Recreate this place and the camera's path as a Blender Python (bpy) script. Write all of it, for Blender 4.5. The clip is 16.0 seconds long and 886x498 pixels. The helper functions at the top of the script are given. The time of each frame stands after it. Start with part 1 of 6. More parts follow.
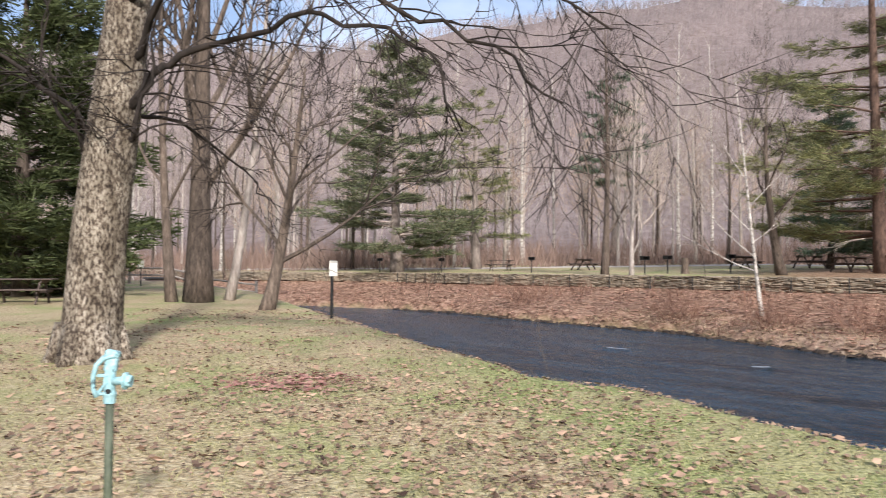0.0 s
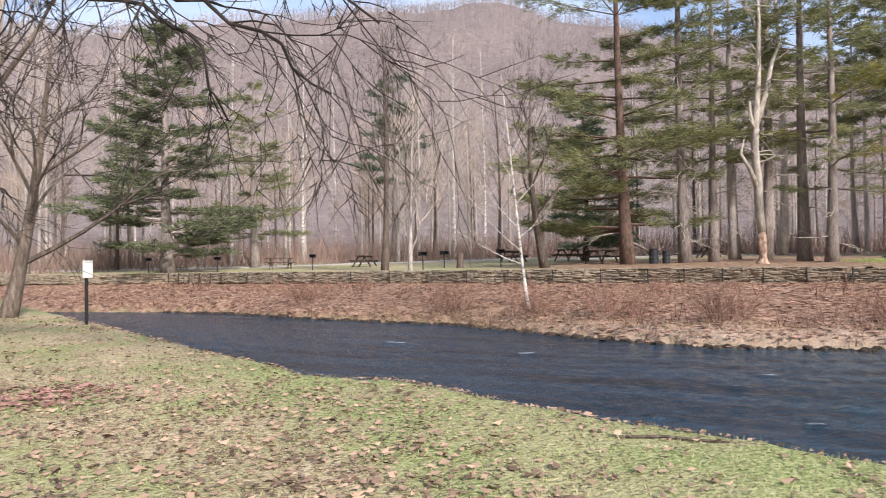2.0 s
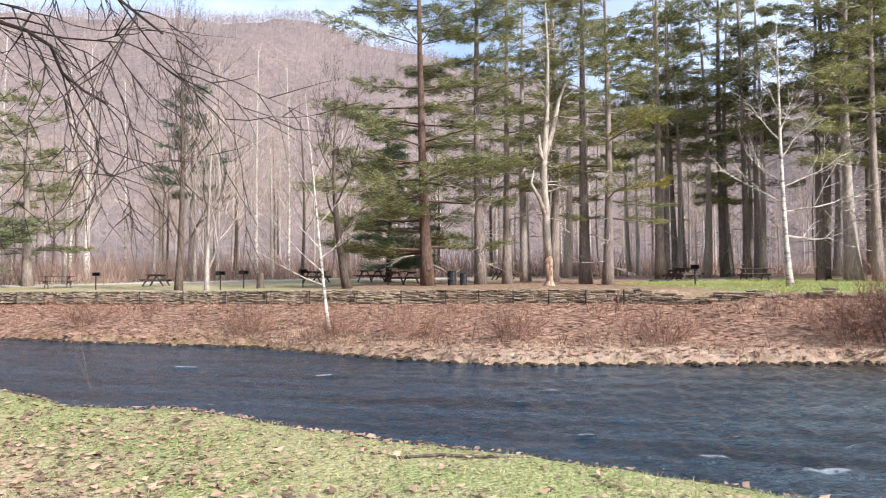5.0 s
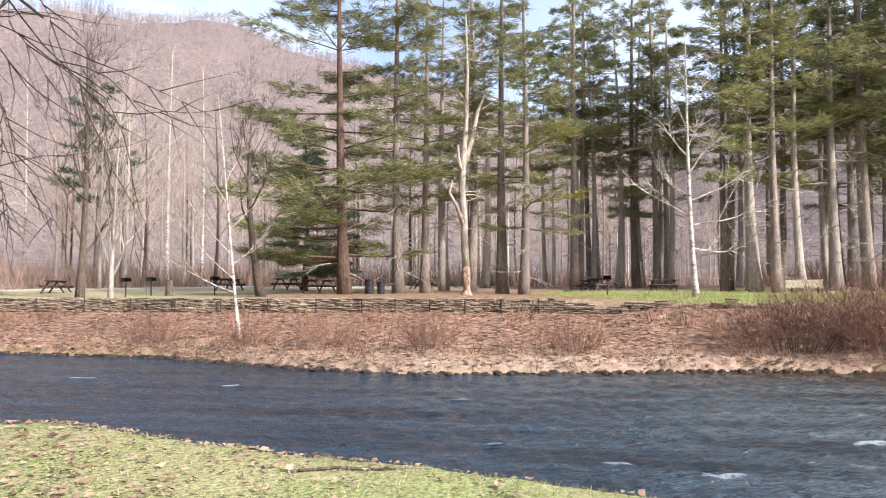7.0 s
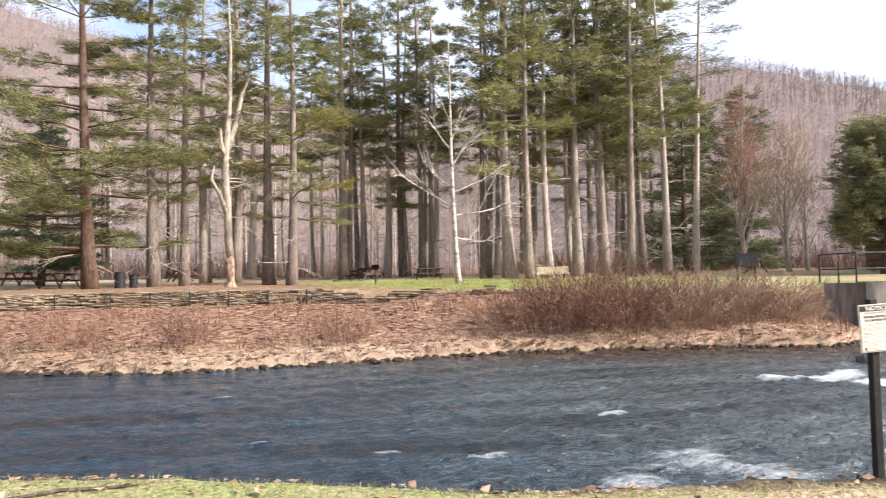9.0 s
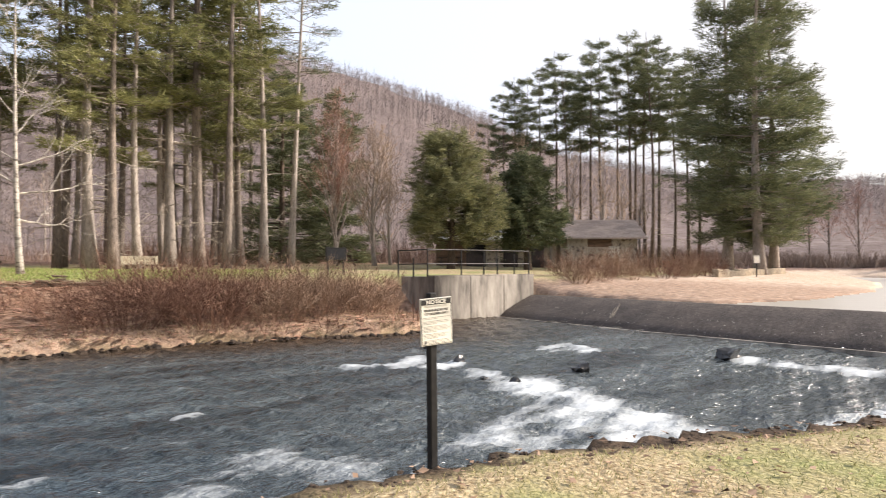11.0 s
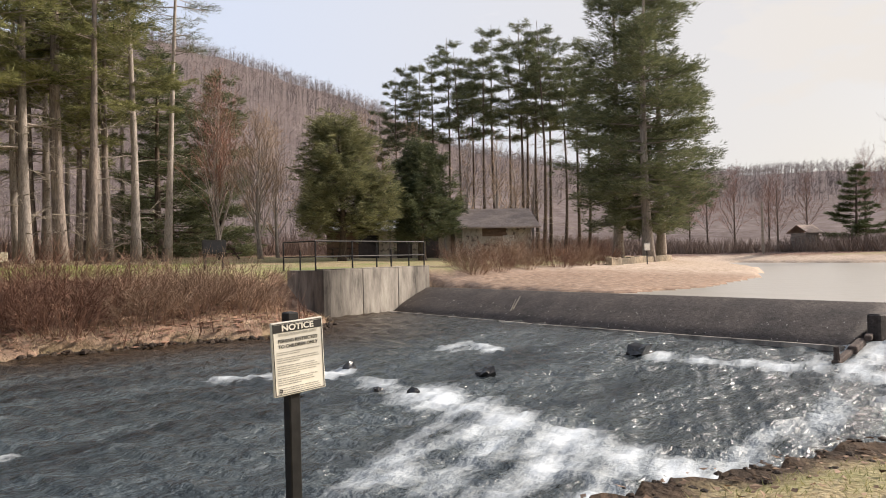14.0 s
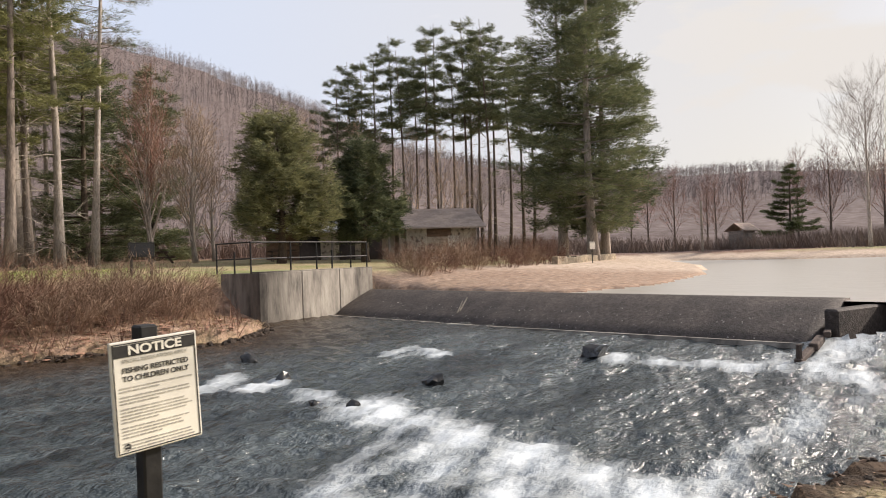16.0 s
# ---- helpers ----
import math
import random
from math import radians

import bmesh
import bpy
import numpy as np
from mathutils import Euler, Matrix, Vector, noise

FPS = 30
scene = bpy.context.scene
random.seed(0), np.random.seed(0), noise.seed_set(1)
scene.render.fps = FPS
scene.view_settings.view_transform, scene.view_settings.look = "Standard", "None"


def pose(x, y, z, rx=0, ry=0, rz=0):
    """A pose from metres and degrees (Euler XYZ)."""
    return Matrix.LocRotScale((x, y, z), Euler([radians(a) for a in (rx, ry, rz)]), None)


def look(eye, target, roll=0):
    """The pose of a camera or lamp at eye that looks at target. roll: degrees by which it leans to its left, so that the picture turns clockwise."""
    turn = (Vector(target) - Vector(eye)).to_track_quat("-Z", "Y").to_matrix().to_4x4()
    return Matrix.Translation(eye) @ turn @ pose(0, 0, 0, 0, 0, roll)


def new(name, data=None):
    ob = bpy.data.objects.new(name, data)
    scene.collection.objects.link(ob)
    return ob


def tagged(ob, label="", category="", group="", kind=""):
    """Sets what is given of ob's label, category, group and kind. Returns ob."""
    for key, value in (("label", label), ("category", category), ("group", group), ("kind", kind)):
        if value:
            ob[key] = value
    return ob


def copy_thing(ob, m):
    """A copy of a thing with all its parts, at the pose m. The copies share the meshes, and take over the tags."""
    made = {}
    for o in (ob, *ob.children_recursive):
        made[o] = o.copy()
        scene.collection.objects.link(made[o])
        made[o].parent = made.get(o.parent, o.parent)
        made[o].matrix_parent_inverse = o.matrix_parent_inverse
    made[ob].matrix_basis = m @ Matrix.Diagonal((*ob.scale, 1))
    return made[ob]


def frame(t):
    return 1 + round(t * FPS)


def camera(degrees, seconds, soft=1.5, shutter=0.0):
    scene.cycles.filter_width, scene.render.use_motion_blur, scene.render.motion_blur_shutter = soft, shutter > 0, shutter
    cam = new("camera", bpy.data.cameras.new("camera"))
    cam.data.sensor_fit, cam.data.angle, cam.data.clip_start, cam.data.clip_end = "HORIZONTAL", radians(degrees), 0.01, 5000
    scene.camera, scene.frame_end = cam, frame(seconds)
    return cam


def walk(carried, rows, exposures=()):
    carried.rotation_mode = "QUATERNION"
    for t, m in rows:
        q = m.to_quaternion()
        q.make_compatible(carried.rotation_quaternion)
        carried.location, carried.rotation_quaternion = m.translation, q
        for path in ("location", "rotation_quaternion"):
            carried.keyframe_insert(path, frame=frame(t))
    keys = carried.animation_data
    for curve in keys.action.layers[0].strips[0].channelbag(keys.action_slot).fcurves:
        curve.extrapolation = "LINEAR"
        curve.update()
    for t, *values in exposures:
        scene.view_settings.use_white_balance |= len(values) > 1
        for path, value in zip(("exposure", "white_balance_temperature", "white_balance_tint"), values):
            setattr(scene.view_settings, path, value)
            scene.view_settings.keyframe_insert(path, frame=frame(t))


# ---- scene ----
cam = camera(61.7, 16.0, soft=1.0, shutter=0.3)
PATH = [
    (0, (-0.1, 0.067, 1.421), (-0.1, 2.066, 1.474), 0.3),
    (0.5, (0.006, 0.072, 1.409), (0.198, 2.062, 1.462), 0.8),
    (1, (0.04, 0.214, 1.375), (0.389, 2.182, 1.431), 0.4),
    (1.5, (0.03, 0.192, 1.384), (0.492, 2.138, 1.431), -0.3),
    (2, (0.053, 0.208, 1.388), (0.625, 2.123, 1.432), -0.8),
    (2.5, (0.066, 0.205, 1.388), (0.749, 2.085, 1.435), -0.7),
    (3, (0.097, 0.216, 1.386), (0.873, 2.058, 1.44), -0.4),
    (3.5, (0.115, 0.2, 1.395), (0.966, 2.009, 1.458), -0.3),
    (4, (0.142, 0.199, 1.397), (1.058, 1.975, 1.469), -0.2),
    (4.5, (0.184, 0.183, 1.404), (1.162, 1.926, 1.486), -0.2),
    (5, (0.194, 0.094, 1.416), (1.239, 1.797, 1.509), -0.4),
    (5.2, (0.192, 0.087, 1.391), (1.264, 1.772, 1.498), -0.0),
    (7.5, (0.551, 0.244, 1.382), (1.861, 1.752, 1.488), -0.5),
    (8, (0.644, 0.39, 1.394), (2.08, 1.779, 1.494), -0.8),
    (8.5, (0.682, 0.445, 1.38), (2.227, 1.711, 1.477), -1.0),
    (9, (0.734, 0.423, 1.348), (2.378, 1.558, 1.435), -1.1),
    (9.5, (0.892, 0.398, 1.321), (2.627, 1.39, 1.391), -0.7),
    (10, (1.024, 0.425, 1.312), (2.871, 1.192, 1.354), -0.3),
    (10.2, (1.092, 0.4, 1.319), (2.996, 1.013, 1.365), -0.2),
    (12.3, (2.467, 0.497, 1.345), (4.464, 0.391, 1.356), -1.4),
    (12.5, (2.604, 0.499, 1.333), (4.6, 0.375, 1.339), -1.5),
    (13, (2.877, 0.447, 1.362), (4.872, 0.311, 1.376), -1.2),
    (13.5, (3.126, 0.442, 1.37), (5.122, 0.304, 1.396), -1.2),
    (14, (3.399, 0.443, 1.403), (5.395, 0.313, 1.425), -1.2),
    (14.5, (3.659, 0.37, 1.392), (5.654, 0.238, 1.416), -1.1),
    (15, (3.901, 0.32, 1.385), (5.897, 0.197, 1.4), -0.8),
    (15.5, (4.118, 0.336, 1.381), (6.107, 0.129, 1.412), -1.4),
    (16, (4.505, 0.333, 1.339), (6.485, 0.054, 1.362), -1.9),
]
walk(cam, [(t, look(eye, target, roll)) for t, eye, target, roll in PATH],
     [(0.0, 0.34, 6000, 15), (4.0, 0.62, 5900, 15), (9.0, 0.9, 6450, 16), (10.2, 0.78, 6700, 16), (12.3, 0.24, 6850, 15), (16.0, 0.12, 6800, 15)])

# ---- world, sun and exposure ----
SUN_AZ, SUN_EL = 166.0, 31.0   # clockwise from +y
w = bpy.data.worlds.new("world")
scene.world = w
w.use_nodes = True
nt = w.node_tree
nt.nodes.clear()
sky = nt.nodes.new("ShaderNodeTexSky")
sky.sky_type = "NISHITA"
sky.sun_disc = False
sky.sun_elevation = radians(SUN_EL)
sky.sun_rotation = radians(SUN_AZ)
sky.air_density, sky.dust_density, sky.ozone_density = 1.0, 2.0, 1.0
sc = nt.nodes.new("ShaderNodeTexCoord")
smap = nt.nodes.new("ShaderNodeMapping")
smap.inputs["Scale"].default_value = (1.0, 1.0, 3.0)
cl = nt.nodes.new("ShaderNodeTexNoise")
cl.inputs["Scale"].default_value, cl.inputs["Detail"].default_value, cl.inputs["Roughness"].default_value = 2.2, 6.0, 0.55
cr = nt.nodes.new("ShaderNodeValToRGB")
cr.color_ramp.elements[0].position, cr.color_ramp.elements[1].position = 0.38, 0.6
cr.color_ramp.elements[0].color, cr.color_ramp.elements[1].color = (0.0, 0.0, 0.0, 1), (1.0, 1.0, 1.0, 1)
# the cloud sheet thickens towards the pond, in the east, and tears open in the north-west
sx = nt.nodes.new("ShaderNodeSeparateXYZ")
ease = nt.nodes.new("ShaderNodeMapRange")
ease.interpolation_type = "SMOOTHSTEP"
ease.inputs["From Min"].default_value, ease.inputs["From Max"].default_value = 0.45, 0.95
ease.inputs["To Min"].default_value, ease.inputs["To Max"].default_value = 0.22, 0.93
cover = nt.nodes.new("ShaderNodeMath")
cover.operation = "MAXIMUM"
warm = nt.nodes.new("ShaderNodeMapRange")
warm.inputs["From Min"].default_value, warm.inputs["From Max"].default_value = 0.2, -0.5
tone = nt.nodes.new("ShaderNodeMixRGB")
tone.inputs[1].default_value, tone.inputs[2].default_value = (4.8, 5.5, 6.6, 1), (5.5, 5.5, 5.3, 1)
cm = nt.nodes.new("ShaderNodeMixRGB")
bg = nt.nodes.new("ShaderNodeBackground")
bg.inputs["Strength"].default_value = 0.135
wo = nt.nodes.new("ShaderNodeOutputWorld")
for a, b in ((sc.outputs["Generated"], smap.inputs["Vector"]), (smap.outputs[0], cl.inputs["Vector"]), (cl.outputs["Fac"], cr.inputs["Fac"]),
             (sc.outputs["Generated"], sx.inputs[0]), (sx.outputs["X"], ease.inputs["Value"]), (cr.outputs["Color"], cover.inputs[0]), (ease.outputs[0], cover.inputs[1]),
             (sx.outputs["Y"], warm.inputs["Value"]), (warm.outputs[0], tone.inputs[0]), (tone.outputs[0], cm.inputs[2]), (cover.outputs[0], cm.inputs[0]), (sky.outputs["Color"], cm.inputs[1]), (cm.outputs[0], bg.inputs["Color"]), (bg.outputs[0], wo.inputs[0])):
    nt.links.new(a, b)
sun_data = bpy.data.lights.new("sun", "SUN")
sun_data.energy, sun_data.angle, sun_data.color = 5.0, radians(5), (1.0, 0.94, 0.85)
sun = new("sun", sun_data)
sd = Vector((math.sin(radians(SUN_AZ)) * math.cos(radians(SUN_EL)), math.cos(radians(SUN_AZ)) * math.cos(radians(SUN_EL)), math.sin(radians(SUN_EL))))
sun.matrix_world = look(sd * 50, (0, 0, 0))

# ---- materials ----


def material(name, stops, scale=4.0, rough=0.9, bump=0.0, bump_scale=None, stretch=(1, 1, 1), spec=0.3, vary=0.0, metal=0.0, blotch=None):
    """A grained surface: noise through a colour ramp, a second, larger noise that mottles it, bump, and a random tone for each copy."""
    m = bpy.data.materials.new(name)
    m.use_nodes = True
    t = m.node_tree
    b = t.nodes["Principled BSDF"]
    b.inputs["Roughness"].default_value, b.inputs["Metallic"].default_value = rough, metal
    b.inputs["Specular IOR Level"].default_value = spec
    co = t.nodes.new("ShaderNodeTexCoord")
    mp = t.nodes.new("ShaderNodeMapping")
    mp.inputs["Scale"].default_value = stretch
    t.links.new(co.outputs["Object"], mp.inputs["Vector"])
    n = t.nodes.new("ShaderNodeTexNoise")
    n.inputs["Scale"].default_value, n.inputs["Detail"].default_value, n.inputs["Roughness"].default_value = scale, 5.0, 0.65
    t.links.new(mp.outputs[0], n.inputs["Vector"])
    r = t.nodes.new("ShaderNodeValToRGB")
    els = r.color_ramp.elements
    while len(els) < len(stops):
        els.new(0.5)
    for e, (p, c) in zip(els, stops):
        e.position, e.color = p, (*c, 1)
    t.links.new(n.outputs["Fac"], r.inputs["Fac"])
    col = r.outputs["Color"]
    n2 = t.nodes.new("ShaderNodeTexNoise")
    n2.inputs["Scale"].default_value, n2.inputs["Detail"].default_value = scale * 0.13, 3.0
    t.links.new(mp.outputs[0], n2.inputs["Vector"])
    r2 = t.nodes.new("ShaderNodeValToRGB")
    r2.color_ramp.elements[0].position, r2.color_ramp.elements[1].position = 0.35, 0.65
    lo = blotch or (0.72, 0.72, 0.72)
    r2.color_ramp.elements[0].color, r2.color_ramp.elements[1].color = (*lo, 1), (1.12, 1.1, 1.06, 1)
    t.links.new(n2.outputs["Fac"], r2.inputs["Fac"])
    mx = t.nodes.new("ShaderNodeMixRGB")
    mx.blend_type = "MULTIPLY"
    mx.inputs[0].default_value = 1.0
    t.links.new(col, mx.inputs[1])
    t.links.new(r2.outputs["Color"], mx.inputs[2])
    col = mx.outputs[0]
    if vary:
        oi = t.nodes.new("ShaderNodeObjectInfo")
        hs = t.nodes.new("ShaderNodeHueSaturation")
        mr = t.nodes.new("ShaderNodeMapRange")
        mr.inputs["To Min"].default_value, mr.inputs["To Max"].default_value = 1 - vary, 1 + vary
        t.links.new(oi.outputs["Random"], mr.inputs["Value"])
        t.links.new(mr.outputs[0], hs.inputs["Value"])
        t.links.new(col, hs.inputs["Color"])
        col = hs.outputs["Color"]
    t.links.new(col, b.inputs["Base Color"])
    if bump:
        n3 = t.nodes.new("ShaderNodeTexNoise")
        n3.inputs["Scale"].default_value, n3.inputs["Detail"].default_value = bump_scale or scale * 2, 4.0
        t.links.new(mp.outputs[0], n3.inputs["Vector"])
        bp = t.nodes.new("ShaderNodeBump")
        bp.inputs["Strength"].default_value, bp.inputs["Distance"].default_value = bump, 0.03
        t.links.new(n3.outputs["Fac"], bp.inputs["Height"])
        t.links.new(bp.outputs[0], b.inputs["Normal"])
    return m


def leafy(name, dark, light, scale=1.3, through_light=0.25):
    """Needles, blades or leaves: coloured by noise over the crown and by island, with some light let through."""
    m = bpy.data.materials.new(name)
    m.use_nodes = True
    t = m.node_tree
    b = t.nodes["Principled BSDF"]
    b.inputs["Roughness"].default_value = 0.7
    b.inputs["Specular IOR Level"].default_value = 0.25
    co = t.nodes.new("ShaderNodeTexCoord")
    n = t.nodes.new("ShaderNodeTexNoise")
    n.inputs["Scale"].default_value, n.inputs["Detail"].default_value = scale, 3.0
    t.links.new(co.outputs["Object"], n.inputs["Vector"])
    g = t.nodes.new("ShaderNodeNewGeometry")
    ad = t.nodes.new("ShaderNodeMath")
    ad.operation = "MULTIPLY_ADD"
    ad.inputs[1].default_value = 0.45
    t.links.new(g.outputs["Random Per Island"], ad.inputs[0])
    sb = t.nodes.new("ShaderNodeMath")
    sb.operation = "SUBTRACT"
    sb.inputs[1].default_value = 0.22
    t.links.new(n.outputs["Fac"], sb.inputs[0])
    t.links.new(sb.outputs[0], ad.inputs[2])
    oi = t.nodes.new("ShaderNodeObjectInfo")
    ad2 = t.nodes.new("ShaderNodeMath")
    ad2.operation = "MULTIPLY_ADD"
    ad2.inputs[1].default_value = 0.22
    t.links.new(oi.outputs["Random"], ad2.inputs[0])
    t.links.new(ad.outputs[0], ad2.inputs[2])
    r = t.nodes.new("ShaderNodeValToRGB")
    r.color_ramp.elements[0].position, r.color_ramp.elements[1].position = 0.25, 0.85
    r.color_ramp.elements[0].color, r.color_ramp.elements[1].color = (*dark, 1), (*light, 1)
    t.links.new(ad2.outputs[0], r.inputs["Fac"])
    t.links.new(r.outputs["Color"], b.inputs["Base Color"])
    tr = t.nodes.new("ShaderNodeBsdfTranslucent")
    t.links.new(r.outputs["Color"], tr.inputs["Color"])
    mix = t.nodes.new("ShaderNodeMixShader")
    mix.inputs[0].default_value = through_light
    t.links.new(b.outputs[0], mix.inputs[1])
    t.links.new(tr.outputs[0], mix.inputs[2])
    t.links.new(mix.outputs[0], t.nodes["Material Output"].inputs[0])
    return m


PATCH_BARK = material("flaky_bark", [(0.38, (0.035, 0.027, 0.021)), (0.47, (0.13, 0.1, 0.075)), (0.54, (0.3, 0.265, 0.21)), (0.72, (0.45, 0.41, 0.34))], 30, 0.95, 1.0, 42, (1, 1, 0.45), blotch=(0.42, 0.38, 0.33))
BROWN_BARK = material("brown_bark", [(0.3, (0.045, 0.034, 0.027)), (0.55, (0.13, 0.1, 0.078)), (0.8, (0.25, 0.205, 0.165))], 16, 0.95, 1.0, 34, (1, 1, 0.22), vary=0.25)
GREY_BARK = material("grey_bark", [(0.3, (0.22, 0.185, 0.16)), (0.55, (0.4, 0.35, 0.31)), (0.75, (0.54, 0.49, 0.44))], 15, 0.95, 0.9, 30, (1, 1, 0.22), vary=0.3)
PINE_BARK = material("pine_bark", [(0.3, (0.12, 0.095, 0.08)), (0.55, (0.27, 0.225, 0.195)), (0.8, (0.42, 0.36, 0.31))], 16, 0.95, 1.0, 32, (1, 1, 0.2), vary=0.35)
RED_BARK = material("reddish_pine_bark", [(0.3, (0.05, 0.034, 0.027)), (0.55, (0.14, 0.088, 0.065)), (0.8, (0.25, 0.165, 0.125))], 15, 0.95, 1.0, 30, (1, 1, 0.25))
WHITE_BARK = material("white_birch_bark", [(0.36, (0.12, 0.1, 0.085)), (0.48, (0.46, 0.42, 0.37)), (0.7, (0.7, 0.66, 0.59))], 5, 0.85, 0.4, 12, (0.6, 0.6, 1.6))
DEAD_WOOD = material("weathered_dead_wood", [(0.3, (0.2, 0.17, 0.14)), (0.6, (0.43, 0.38, 0.32)), (0.8, (0.58, 0.53, 0.46))], 12, 0.9, 0.6, 14, (1, 1, 0.3))
TWIG = material("grey_brown_twigs", [(0.3, (0.27, 0.22, 0.185)), (0.7, (0.48, 0.41, 0.35))], 2, 0.95, vary=0.3)
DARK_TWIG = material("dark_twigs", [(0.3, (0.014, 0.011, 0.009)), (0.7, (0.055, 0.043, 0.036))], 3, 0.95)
# distance haze over the hills is put into this mauve branch colour
HAZE_TWIG = material("haze_toned_hillside_branches", [(0.32, (0.2, 0.165, 0.158)), (0.68, (0.42, 0.37, 0.355))], 0.12, 0.95)
RED_TWIG = material("reddish_twigs", [(0.3, (0.25, 0.13, 0.1)), (0.7, (0.45, 0.28, 0.22))], 2, 0.95, vary=0.2)
TAN_TWIG = material("tan_twigs", [(0.3, (0.32, 0.22, 0.15)), (0.7, (0.55, 0.42, 0.31))], 2, 0.95, vary=0.2)
UNDERWOOD = material("brown_underwood_stems", [(0.3, (0.15, 0.1, 0.08)), (0.55, (0.25, 0.175, 0.14)), (0.75, (0.4, 0.3, 0.24))], 0.7, 0.95)
BRUSH = material("dry_brush_stems", [(0.3, (0.1, 0.055, 0.04)), (0.55, (0.24, 0.135, 0.095)), (0.75, (0.4, 0.26, 0.18))], 1.4, 0.95)
PINE_NEEDLE = leafy("pine_needles", (0.065, 0.082, 0.038), (0.345, 0.34, 0.145), 1.0, 0.38)
SPRUCE_NEEDLE = leafy("spruce_needles", (0.035, 0.065, 0.045), (0.15, 0.2, 0.12), 1.3, 0.3)
SHRUB_STEM = material("tan_shrub_stems", [(0.3, (0.2, 0.13, 0.09)), (0.55, (0.34, 0.235, 0.165)), (0.75, (0.54, 0.42, 0.31))], 1.4, 0.95)
OLIVE_NEEDLE = leafy("olive_pine_needles", (0.065, 0.082, 0.042), (0.33, 0.32, 0.16), 1.3, 0.32)
PINE_DARK = leafy("dark_pine_needles", (0.042, 0.06, 0.034), (0.22, 0.235, 0.12), 1.0, 0.3)
FAR_TURF = leafy("green_far_turf", (0.17, 0.26, 0.06), (0.42, 0.46, 0.16), 0.4, 0.3)
YELLOW_NEEDLE = leafy("yellowing_needles", (0.16, 0.16, 0.03), (0.42, 0.36, 0.08))
HEMLOCK_NEEDLE = leafy("dark_evergreen_needles", (0.022, 0.032, 0.014), (0.1, 0.12, 0.045))
TURF = leafy("winter_turf_blades", (0.14, 0.17, 0.06), (0.46, 0.42, 0.21), 0.6, 0.3)
DRY_GRASS = leafy("dry_grass_blades", (0.2, 0.145, 0.085), (0.55, 0.43, 0.28), 0.8, 0.2)
LEAF = leafy("fallen_leaves", (0.04, 0.022, 0.015), (0.46, 0.31, 0.21), 2.5, 0.1)
BANK_LEAF = leafy("bank_leaf_litter", (0.09, 0.04, 0.03), (0.52, 0.3, 0.21), 1.2, 0.1)
RED_LEAF = leafy("reddish_fallen_leaves", (0.15, 0.055, 0.045), (0.5, 0.29, 0.23), 2.5, 0.1)
CONCRETE = material("stained_concrete", [(0.32, (0.1, 0.092, 0.084)), (0.5, (0.28, 0.257, 0.228)), (0.7, (0.44, 0.41, 0.365))], 2.6, 0.9, 0.4, 24, (0.75, 0.75, 0.2), blotch=(0.34, 0.33, 0.32))
DAM_FACE = material("dark_pebbly_concrete", [(0.35, (0.05, 0.041, 0.036)), (0.6, (0.1, 0.082, 0.073)), (0.74, (0.16, 0.135, 0.12)), (0.8, (0.36, 0.32, 0.29))], 9, 0.75, 0.8, 26)
STONE = material("dry_wall_stone", [(0.3, (0.12, 0.095, 0.07)), (0.55, (0.27, 0.225, 0.165)), (0.8, (0.46, 0.4, 0.31))], 5, 0.92, 0.6, 16, vary=0.35)
WET_ROCK = material("wet_dark_rock", [(0.3, (0.006, 0.006, 0.006)), (0.7, (0.026, 0.025, 0.024))], 5, 0.25, 1.0, 9, spec=0.6)
BLACK_METAL = material("black_painted_steel", [(0.3, (0.012, 0.012, 0.012)), (0.75, (0.03, 0.029, 0.028))], 12, 0.55, 0.1)
DARK_WOOD = material("dark_weathered_wood", [(0.3, (0.05, 0.035, 0.03)), (0.7, (0.13, 0.1, 0.085))], 9, 0.85, 0.4, 30, (1, 6, 6), vary=0.2)
GREY_WOOD = material("grey_weathered_wood", [(0.3, (0.2, 0.17, 0.15)), (0.7, (0.4, 0.36, 0.32))], 9, 0.85, 0.4, 30, (1, 6, 6), vary=0.15)
SIGN_WHITE = material("aged_white_sign", [(0.3, (0.74, 0.71, 0.62)), (0.7, (0.82, 0.8, 0.72))], 14, 0.5)
SIGN_INK = material("black_sign_ink", [(0.3, (0.02, 0.02, 0.02)), (0.7, (0.045, 0.043, 0.04))], 40, 0.6)
GREY_INK = material("faded_grey_ink", [(0.3, (0.36, 0.35, 0.31)), (0.7, (0.5, 0.48, 0.43))], 60, 0.6)
TEAL = material("chipped_teal_paint", [(0.36, (0.08, 0.13, 0.14)), (0.42, (0.26, 0.46, 0.5)), (0.6, (0.36, 0.57, 0.61)), (0.76, (0.55, 0.68, 0.69))], 26, 0.45, 0.2)
GREEN_PIPE = material("green_painted_pipe", [(0.3, (0.06, 0.075, 0.05)), (0.7, (0.13, 0.15, 0.1))], 14, 0.6, 0.3)
ROOF = material("brown_shingle_roof", [(0.3, (0.36, 0.27, 0.22)), (0.7, (0.56, 0.46, 0.4))], 6, 0.9, 0.5, 14, (1, 1, 4))
PALE_ROOF = material("pale_metal_roof", [(0.3, (0.45, 0.44, 0.43)), (0.7, (0.6, 0.59, 0.57))], 3, 0.5, 0.1)
LOG = material("brown_log_siding", [(0.3, (0.12, 0.075, 0.05)), (0.7, (0.27, 0.18, 0.13))], 6, 0.85, 0.4, 14, (1, 1, 8))
